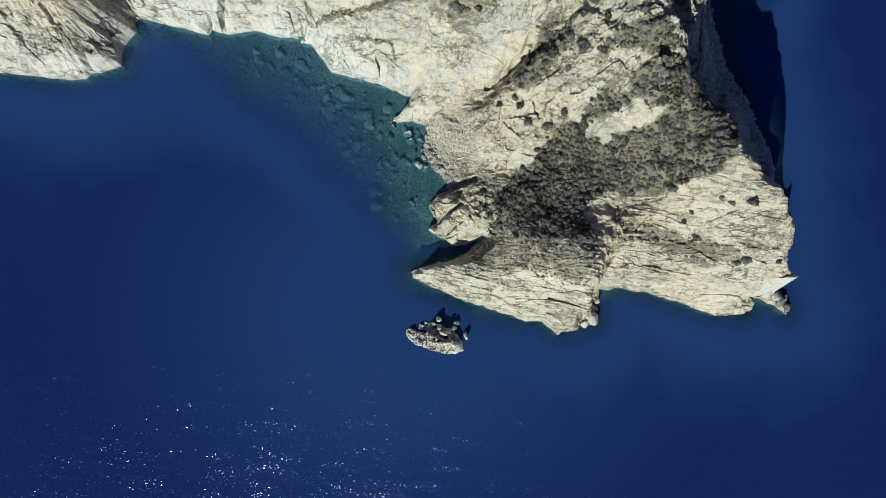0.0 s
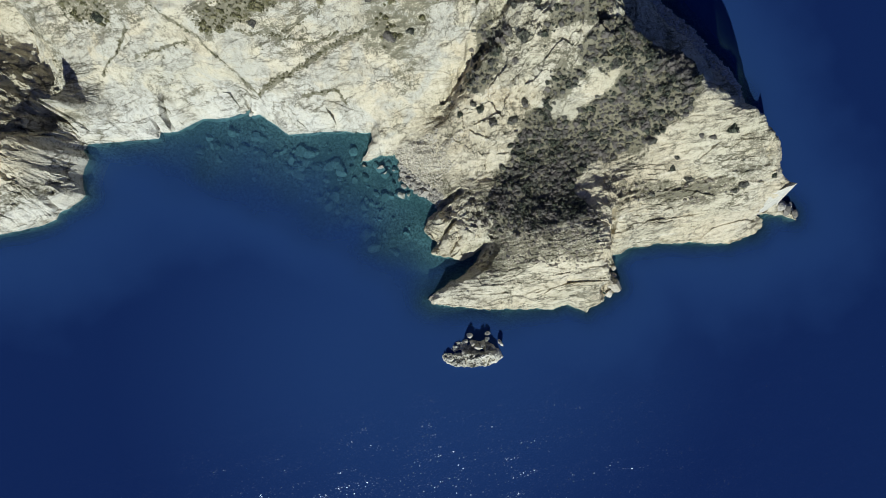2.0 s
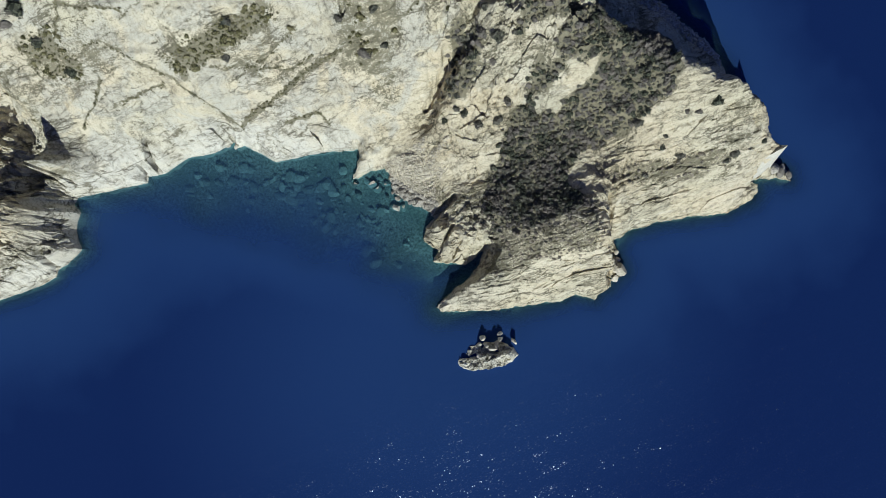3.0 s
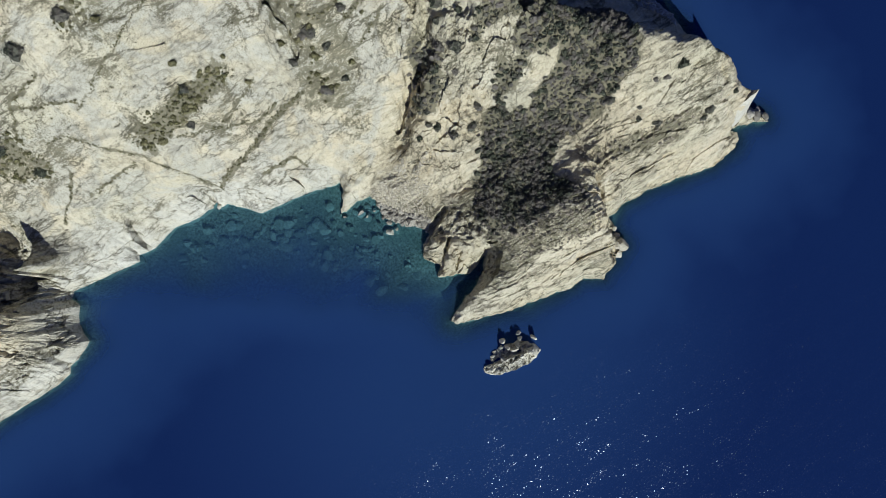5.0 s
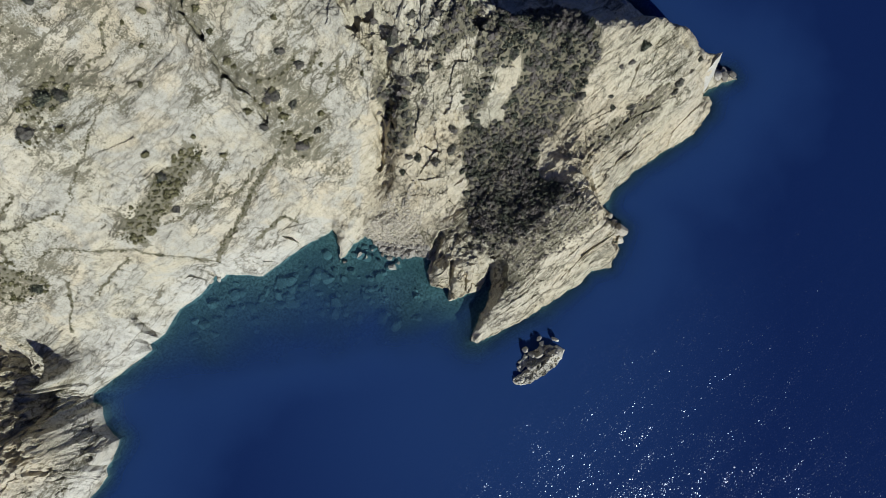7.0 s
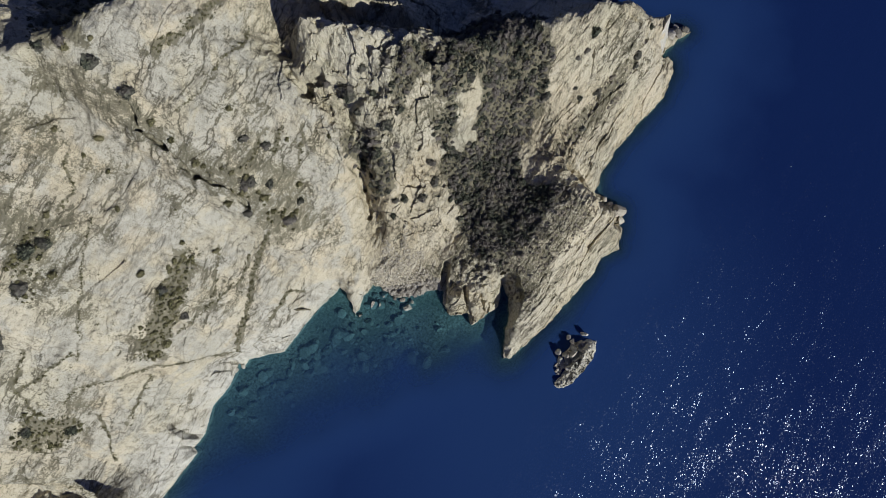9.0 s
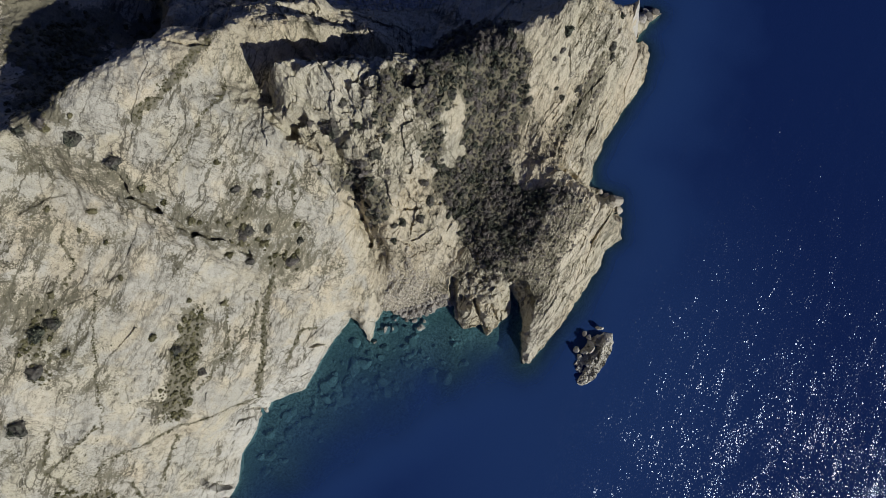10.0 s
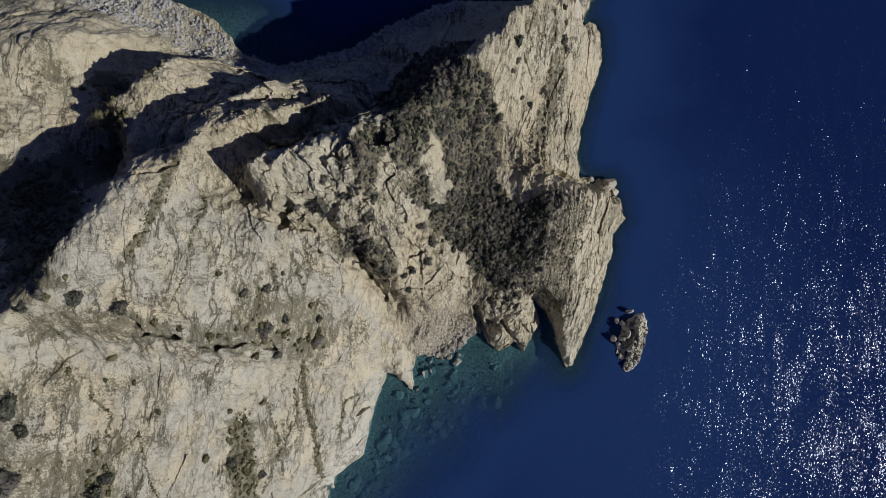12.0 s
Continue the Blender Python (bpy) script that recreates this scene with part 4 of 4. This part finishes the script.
SLAB_BUSHES += [(-42.9, 91.7, 1.9), (-61.1, 88.8, 1.9), (-61.9, 83.6, 1.4), (-59.6, 77.1, 1.4), (-65.2, 87.8, 1.2), (-3, 87.7, 0.5), (6.6, 72.6, 0.6), (0.1, 96.5, 0.6), (19.5, 61.5, 0.5), (24.5, 54.5, 0.6),
                (-5.2, 102.6, 2.2), (-9.7, 101.0, 1.3), (-18.2, 102.4, 2.4), (14.1, 95.6, 0.9), (17.5, 92.4, 0.5), (25.1, 83.4, 0.4), (8.2, 78.5, 0.7), (9.5, 82, 0.8)]
HEADLAND_BUSHES = [(34.1, 54.4, 2.3), (29.7, 47.2, 1.4), (32.1, 44.7, 1.6), (21.5, 35.6, 1.2), (23.8, 31.8, 1.3), (16.6, 36.1, 0.8), (20, 37, 0.8), (28.6, 30.9, 1.4), (33.1, 58.6, 0.9), (38.5, 53, 1.1), (41.6, 48.8, 1.1),
                   (66.6, 5.5, 1.2), (79.2, 0.8, 1.2), (77.3, 0, 0.9), (73.4, 13.7, 1.4), (58.1, 16.4, 1.1), (70, 13.2, 0.8), (67.4, 14.3, 0.7), (62.2, 9.1, 0.8), (57.4, 4.4, 0.8), (87.5, 0.9, 0.8),
                   (26, 50, 1.3), (30.5, 41.8, 1.0), (49.6, 33.5, 1.4), (63.2, 11.1, 0.6), (32.0, 33.7, 1.2), (36, 49.5, 0.9), (31.5, 51, 0.9)]


def bush(x, y, r, label, mat):
    base = tagged(new("bush"), label, "bush", "single bushes on the cliffs")
    base.location = (x, y, ground_at(x, y))
    crown = new("crown", quads_mesh("crown", crown_quads(0, 0, 0.1 * r, r, r * 0.85, int(110 * r * r) + 40, 0.15), mat))
    crown.parent = base
    bm = bmesh.new()
    bmesh.ops.create_cone(bm, cap_ends=True, segments=6, radius1=0.11 * r, radius2=0.05 * r, depth=0.8 * r + 0.6, matrix=Matrix.Translation((0, 0, 0.4 * r - 0.3)))
    me = bpy.data.meshes.new("trunk")
    bm.to_mesh(me)
    bm.free()
    me.materials.append(BARK)
    trunk = new("trunk", me)
    trunk.parent = base


ledge = random.Random(91)
for _ in range(26):     # round bushes along the ledge between the two slabs
    k = ledge.random()
    SLAB_BUSHES.append((6.8 - 2.2 * k + ledge.gauss(0, 1.6), 71 - 16 * k, 0.3 + 0.6 * ledge.random() ** 2))
for x, y, r in SLAB_BUSHES:
    bush(x, y, r, "rounded dark olive bush rooted in the limestone slab" if r > 1 else "small round olive bush on bare limestone", OLIVE if r < 1 else SHRUB)
for x, y, r in HEADLAND_BUSHES:
    bush(x, y, r, "dark green bush among the headland crags" if r > 1 else "small dark bush on the headland rock", SHRUB)


# ---- loose rock ----
def stone_material(name, low, high):
    m, t, b = material(name)
    info = t.nodes.new("ShaderNodeObjectInfo")
    geo = t.nodes.new("ShaderNodeNewGeometry")
    shade = sums(t, "FRACT", sums(t, "ADD", info.outputs["Random"], geo.outputs["Random Per Island"]), 0.0)
    fine = noise_at(t, place(t), 2.2, 6, 0.65)
    colour = mix(t, shade, low, high)
    colour = mix(t, steps(t, fine, (0.35, 0.6), (0.6, 0.0)), colour, tuple(c * 0.5 for c in low))
    t.links.new(colour, b.inputs["Base Color"])
    b.inputs["Roughness"].default_value = 0.9
    bump(t, b, fine, 0.8, 0.25)
    return m


SHORE_STONE = stone_material("shore_boulder_stone", (0.20, 0.18, 0.145), (0.52, 0.48, 0.40))
DROWNED_STONE = stone_material("drowned_boulder_stone", (0.34, 0.34, 0.27), (0.62, 0.60, 0.50))
PALE_STONE = stone_material("pale_stone", (0.46, 0.43, 0.35), (0.60, 0.565, 0.47))
TALUS_STONE = stone_material("rockfall_stone", (0.40, 0.36, 0.275), (0.66, 0.60, 0.47))
GREY_STONE = stone_material("grey_beach_stone", (0.36, 0.35, 0.33), (0.56, 0.55, 0.52))


def boulder_mesh(name, seed, squash=(1, 1, 0.75), fine=2, mat=None, cuts=9, lump=0.06):
    """A boulder with broken flat faces and worn edges."""
    pick = random.Random(seed)
    bm = bmesh.new()
    bmesh.ops.create_icosphere(bm, subdivisions=fine, radius=1.25)
    planes = []
    for _ in range(cuts):
        n = Vector((pick.gauss(0, 1), pick.gauss(0, 1), pick.gauss(0, 1))).normalized()
        planes.append((n, pick.uniform(0.55, 0.95)))
    for v in bm.verts:
        for n, far in planes:
            over = v.co.dot(n) - far
            if over > 0:
                v.co -= n * over
        v.co *= 1 + lump * noise.noise(v.co * 2.3 + Vector((seed, 0, 0)))
        v.co = Vector([c * s for c, s in zip(v.co, squash)])
    me = bpy.data.meshes.new(name)
    bm.to_mesh(me)
    bm.free()
    if mat:
        me.materials.append(mat)
    return me


def boulders(spots, mat, label, group, seed, sunk):
    kinds = [boulder_mesh("boulder", seed + k, (1, random.Random(seed + k).uniform(0.7, 1), random.Random(seed + k).uniform(0.6, 0.85)), 2, mat, 16, 0.05) for k in range(6)]
    pick = random.Random(seed)
    for x, y, r in spots:
        ob = tagged(new("boulder", pick.choice(kinds)), label, "boulder", group)
        d = shore_distance(np.array([x]), np.array([y]))
        z = ground_at(x, y) if d[0] > 0 else -float(sea_depth(np.array([x]), np.array([y]), d)[0])
        ob.matrix_world = pose(x, y, z + r * sunk, pick.uniform(-15, 15), pick.uniform(-15, 15), pick.uniform(0, 360)) @ Matrix.Diagonal((r, r, r, 1))


COVE_BOULDERS = [(-15.4, 14.7, 2.2), (-14.5, 10.6, 1.8), (-25.5, 15.4, 1.8), (-8.7, 7.9, 1.5), (-3.8, 7.9, 1.4), (-26.9, 36.6, 1.3), (-28.1, 33.6, 1.0), (-22.9, 32.9, 1.2), (-23.4, 29.4, 1.1),
                 (-26.7, 28.8, 0.9), (-18.8, 31.9, 0.9), (-19.3, 28.4, 0.8), (-17.4, 27.1, 0.8), (-20.8, 37.2, 1.0), (-23.1, 40.7, 1.0), (-14.6, 33.8, 1.0), (-23.8, 22.0, 1.0),
                 (-22.9, 13.6, 0.9), (-20.4, 9.0, 0.9), (-4.6, 12.3, 0.9), (-14.0, 20.9, 0.7), (-10.5, 20.4, 0.7), (-7.1, 17.0, 0.7)]
SLAB_FOOT_BOULDERS = [(-43.0, 47.5, 1.8), (-49.9, 49.8, 1.4), (-51.5, 52.9, 1.2), (-55.3, 48.8, 1.3), (-46.3, 48.3, 1.1), (-50.6, 46.1, 1.0), (-39.0, 48.0, 1.0), (-37.8, 44.2, 0.9), (-32.6, 43.5, 0.9),
                      (-29.1, 43.0, 0.9), (-29.7, 39.5, 0.8), (-36.8, 48.4, 0.8), (-53.6, 29.5, 1.5), (-52.4, 23.0, 1.2), (-43.9, 21.7, 1.2), (-62.2, 44.2, 1.2), (-70.2, 48.8, 1.0)]
more = random.Random(77)
for _ in range(150):
    a, k = more.uniform(0, 6.28), more.random() ** 0.7
    cx, cy, rx, ry = more.choice(((-13, 26, 15, 13), (-46, 50, 13, 5), (-22, 36, 12, 7), (-30, 41, 11, 5), (-30, 30, 22, 12), (-14, 18, 16, 10)))
    COVE_BOULDERS.append((cx + rx * k * math.cos(a), cy + ry * k * math.sin(a), 0.5 + 1.3 * more.random() ** 2))
COVE_BOULDERS = [b for b in COVE_BOULDERS if shore_distance(np.array([b[0]]), np.array([b[1]]))[0] < -1.5]
boulders(COVE_BOULDERS + SLAB_FOOT_BOULDERS, DROWNED_STONE, "algae-grey boulder lying on the shallow sea floor", "drowned boulders in the cove", 200, 0.3)
SHORE_BOULDERS = [(-7.1, 31.3, 1.5), (-5.9, 29.5, 0.8), (-2.8, 29.8, 1.0), (-1.1, 28.0, 0.9), (0.3, 26.0, 1.0), (1.4, 24.9, 1.1), (1.5, 22.4, 1.0), (3.4, 21.5, 1.5), (4.7, 20.0, 0.9),
                  (-4.1, 32.1, 1.0), (-4.6, 28.6, 0.8), (-1.7, 24.7, 1.1), (-4.2, 26.4, 0.7), (6.2, 20.8, 0.7), (-11.1, 33.2, 1.0), (-2.2, 27.0, 0.9), (0.2, 24.0, 0.8), (2.6, 23.6, 0.9)]
boulders(SHORE_BOULDERS, SHORE_STONE, "brown-grey boulder at the foot of the rockfall", "boulders along the cove shore", 300, 0.35)
boulders([(-5.8, 23.1, 1.1), (-39.5, 56.2, 0.9), (-37.2, 55, 0.9), (5.5, 17, 0.6), (100.5, 25, 1.7)], PALE_STONE, "white rounded boulder breaking the water surface", "white boulders at the waterline", 330, 0.4)


def rubble(name, spots, mat, label):
    """Many small stones as one heap."""
    base = boulder_mesh("stone", 5, (1, 0.9, 0.7), 1, None, 6)
    co = np.array([v.co[:] for v in base.vertices])
    tri = np.array([p.vertices[:] for p in base.polygons])
    all_co, all_tri = [], []
    for k, (x, y, z, r) in enumerate(spots):
        turn = np.array(Euler(chance.uniform(0, 6.28, 3)).to_matrix())
        all_co.append(co @ turn.T * r * chance.uniform(0.7, 1.3, 3) + (x, y, z))
        all_tri.append(tri + k * len(co))
    me = bpy.data.meshes.new(name)
    me.from_pydata(np.concatenate(all_co).tolist(), [], np.concatenate(all_tri).tolist())
    me.materials.append(mat)
    return tagged(new(name, me), label, "rubble", kind="stuff")


def scattered(count, seed, corners, small, large):
    """Stones inside a fan given by its corners, finer uphill."""
    pick, out = random.Random(seed), []
    xs, ys = [c[0] for c in corners], [c[1] for c in corners]
    while len(out) < count:
        x, y = pick.uniform(min(xs), max(xs)), pick.uniform(min(ys), max(ys))
        inside = False
        for (ax, ay), (bx, by) in zip(corners, corners[1:] + corners[:1]):
            if (ay > y) != (by > y) and x < (y - ay) / (by - ay) * (bx - ax) + ax:
                inside = not inside
        if inside:
            z = ground_at(x, y)
            if z > -1:
                out.append((x, y, z + 0.05, small + (large - small) * pick.random() ** 4))
    return out


rubble("talus", scattered(4200, 41, [(-4, 35), (-3.4, 28), (1.6, 22.5), (5, 18.5), (8, 20), (9, 24), (14, 26), (10, 28), (17, 33), (9, 31), (11, 36), (4, 34.5)], 0.05, 0.42), TALUS_STONE, "pale broken stones of the rockfall fan")
rubble("talus_shore", scattered(800, 42, [(-5, 33), (-4.5, 27), (0.5, 21), (5.5, 17), (8, 19), (3, 25), (-1, 31)], 0.25, 0.8), SHORE_STONE, "dark wet stones along the rockfall shore")
rubble("beach_stones", scattered(2600, 43, [(78, 88), (84, 90), (95, 108), (100, 127), (86, 127), (80, 104), (76, 96)], 0.12, 0.7), GREY_STONE, "grey pebbles and stones of the beach")
rubble("shadow_scree", scattered(1500, 44, [(75, 90), (72, 78), (73, 66), (78, 53), (84, 44), (90, 32), (94, 24), (98, 26), (95, 36), (86, 52), (79, 68), (79, 84)], 0.2, 0.8), GREY_STONE, "scree in the shade under the north cliff")

# ---- the islet ----
def islet_height(x, y):
    """A low ridge of broken beds: a long slope to the south, a steep drop on the north."""
    c, s = math.cos(radians(-13)), math.sin(radians(-13))
    u, v = (x - 4.3) * c + (y + 25.7) * s, -(x - 4.3) * s + (y + 25.7) * c
    u, v = u + 0.5 * layers(x, y, 2.5, 2, 401), v + 0.5 * layers(x, y, 2.0, 2, 403)
    rim = 1 - np.sqrt((u / 8.4) ** 2 + ((v + 0.1) / np.where(v > 0, 4.4, 3.1)) ** 2)
    top = 0.9 + 2.1 * ramp(v, -2.8, 0.5) * ramp(u, -9, 1) - 2.2 * ramp(v, 0.6, 1.2)
    z = top + 0.55 * blocks(x, y, 2.1, 411) + 0.4 * blocks(x, y, 1.1, 415) + 0.2 * blocks(x, y, 0.55, 419)
    return np.where(rim > 0, np.minimum(z, 0.1 + 9 * rim), np.maximum(rim * 16, -3.0))


islet = tagged(new("sea_stack"), "small pale limestone islet of jumbled blocks in deep water", "islet")
ix, iy = np.arange(-7, 16, 0.18), np.arange(-32, -19, 0.18)
igx, igy = np.meshgrid(ix, iy)
iz = islet_height(igx, igy)
keep = np.maximum.reduce([iz[:-1, :-1], iz[:-1, 1:], iz[1:, :-1], iz[1:, 1:]]) > -2.9
flat_values = {"scrub": np.full(iz.shape, 0.1), "pale": np.ones(iz.shape), "smooth": np.full(iz.shape, 0.5)}
grid_mesh("rock", ix, iy, iz, keep, flat_values, ROCK, False).parent = islet
# the standing boulders: x, y, top, half sizes and turn
ISLET_BOULDERS = [(6.3, -23.7, 3.6, 1.3, 0.75, -18), (8.0, -23.1, 3.5, 1.1, 0.65, 38), (5.2, -22.1, 3.1, 0.75, 1.0, 15), (5.0, -20.1, 1.9, 1.2, 0.8, 0), (3.7, -21.4, 2.0, 0.75, 0.65, 0), (9.6, -22.2, 2.2, 0.8, 0.75, 20),
                  (9.8, -20.9, 1.7, 0.85, 0.65, 0), (12.7, -24.1, 2.4, 0.7, 1.2, 10), (9.2, -26.3, 3.0, 2.0, 1.15, -12), (6.0, -25.6, 2.5, 1.2, 0.7, -20), (2.4, -24.3, 2.6, 1.4, 0.8, -8), (0.8, -22.2, 0.9, 0.9, 0.5, 0),
                  (3.6, -26.5, 1.9, 1.4, 0.8, 15), (-2.6, -24.6, 1.3, 0.6, 0.5, 0), (6.4, -28.0, 1.3, 1.1, 0.6, -10), (0.6, -25.7, 1.6, 1.2, 0.7, 25), (10.9, -27.9, 1.2, 0.9, 0.6, 0)]
for k, (x, y, top, rx, ry, turn) in enumerate(ISLET_BOULDERS):
    low = -0.6
    ob = new("boulder", boulder_mesh("boulder", 500 + k, (1, 1, 1), 2, PALE_STONE, 16, 0.04))
    ob.parent = islet
    half = 0.5 * (top - low)
    ob.matrix_basis = pose(x, y, low + half, 0, 0, turn) @ Matrix.Diagonal((rx, ry, half / 0.95, 1))


# ---- the white fin at the tip of the headland ----
fin_mesh = bmesh.new()
for corner in ((94.8, -2.6, 17.5), (90.3, -3.6, 13.5), (91.2, -8.2, 3), (97.4, -8.6, -1), (99, -4.6, -1), (95, -0.6, 8), (90, -2, -1), (92, -9, -1), (97, -4, 11)):
    fin_mesh.verts.new(corner)
bmesh.ops.convex_hull(fin_mesh, input=fin_mesh.verts)
bmesh.ops.subdivide_edges(fin_mesh, edges=fin_mesh.edges[:], cuts=4, use_grid_fill=True)
for v in fin_mesh.verts:
    v.co += noise.noise_vector(v.co * 0.7) * 0.35
fin_data = bpy.data.meshes.new("rock_fin")
fin_mesh.to_mesh(fin_data)
fin_mesh.free()
fin_data.materials.append(PALE_STONE)
tagged(new("rock_fin", fin_data), "white leaning limestone fin at the tip of the headland", "rock")
boulders([(47.6, -17.4, 1.9), (45.6, -19.0, 1.2), (48.3, -14.6, 1.2), (48.6, -18.4, 1.0), (46.4, -16.6, 1.1), (48.9, -12.6, 0.8), (44.6, -20.0, 0.9)], TALUS_STONE, "broken pale block beside the cleft of the spur", "blocks at the cleft", 380, 0.5)
boulders([(100.5, -9.5, 1.6), (102.5, -11.3, 1.3), (99, -8.2, 1.4), (101.8, -8.8, 1.0), (103.2, -10, 0.8)], SHORE_STONE, "brown weathered rock beside the white fin", "rocks at the tip of the headland", 360, 0.4)
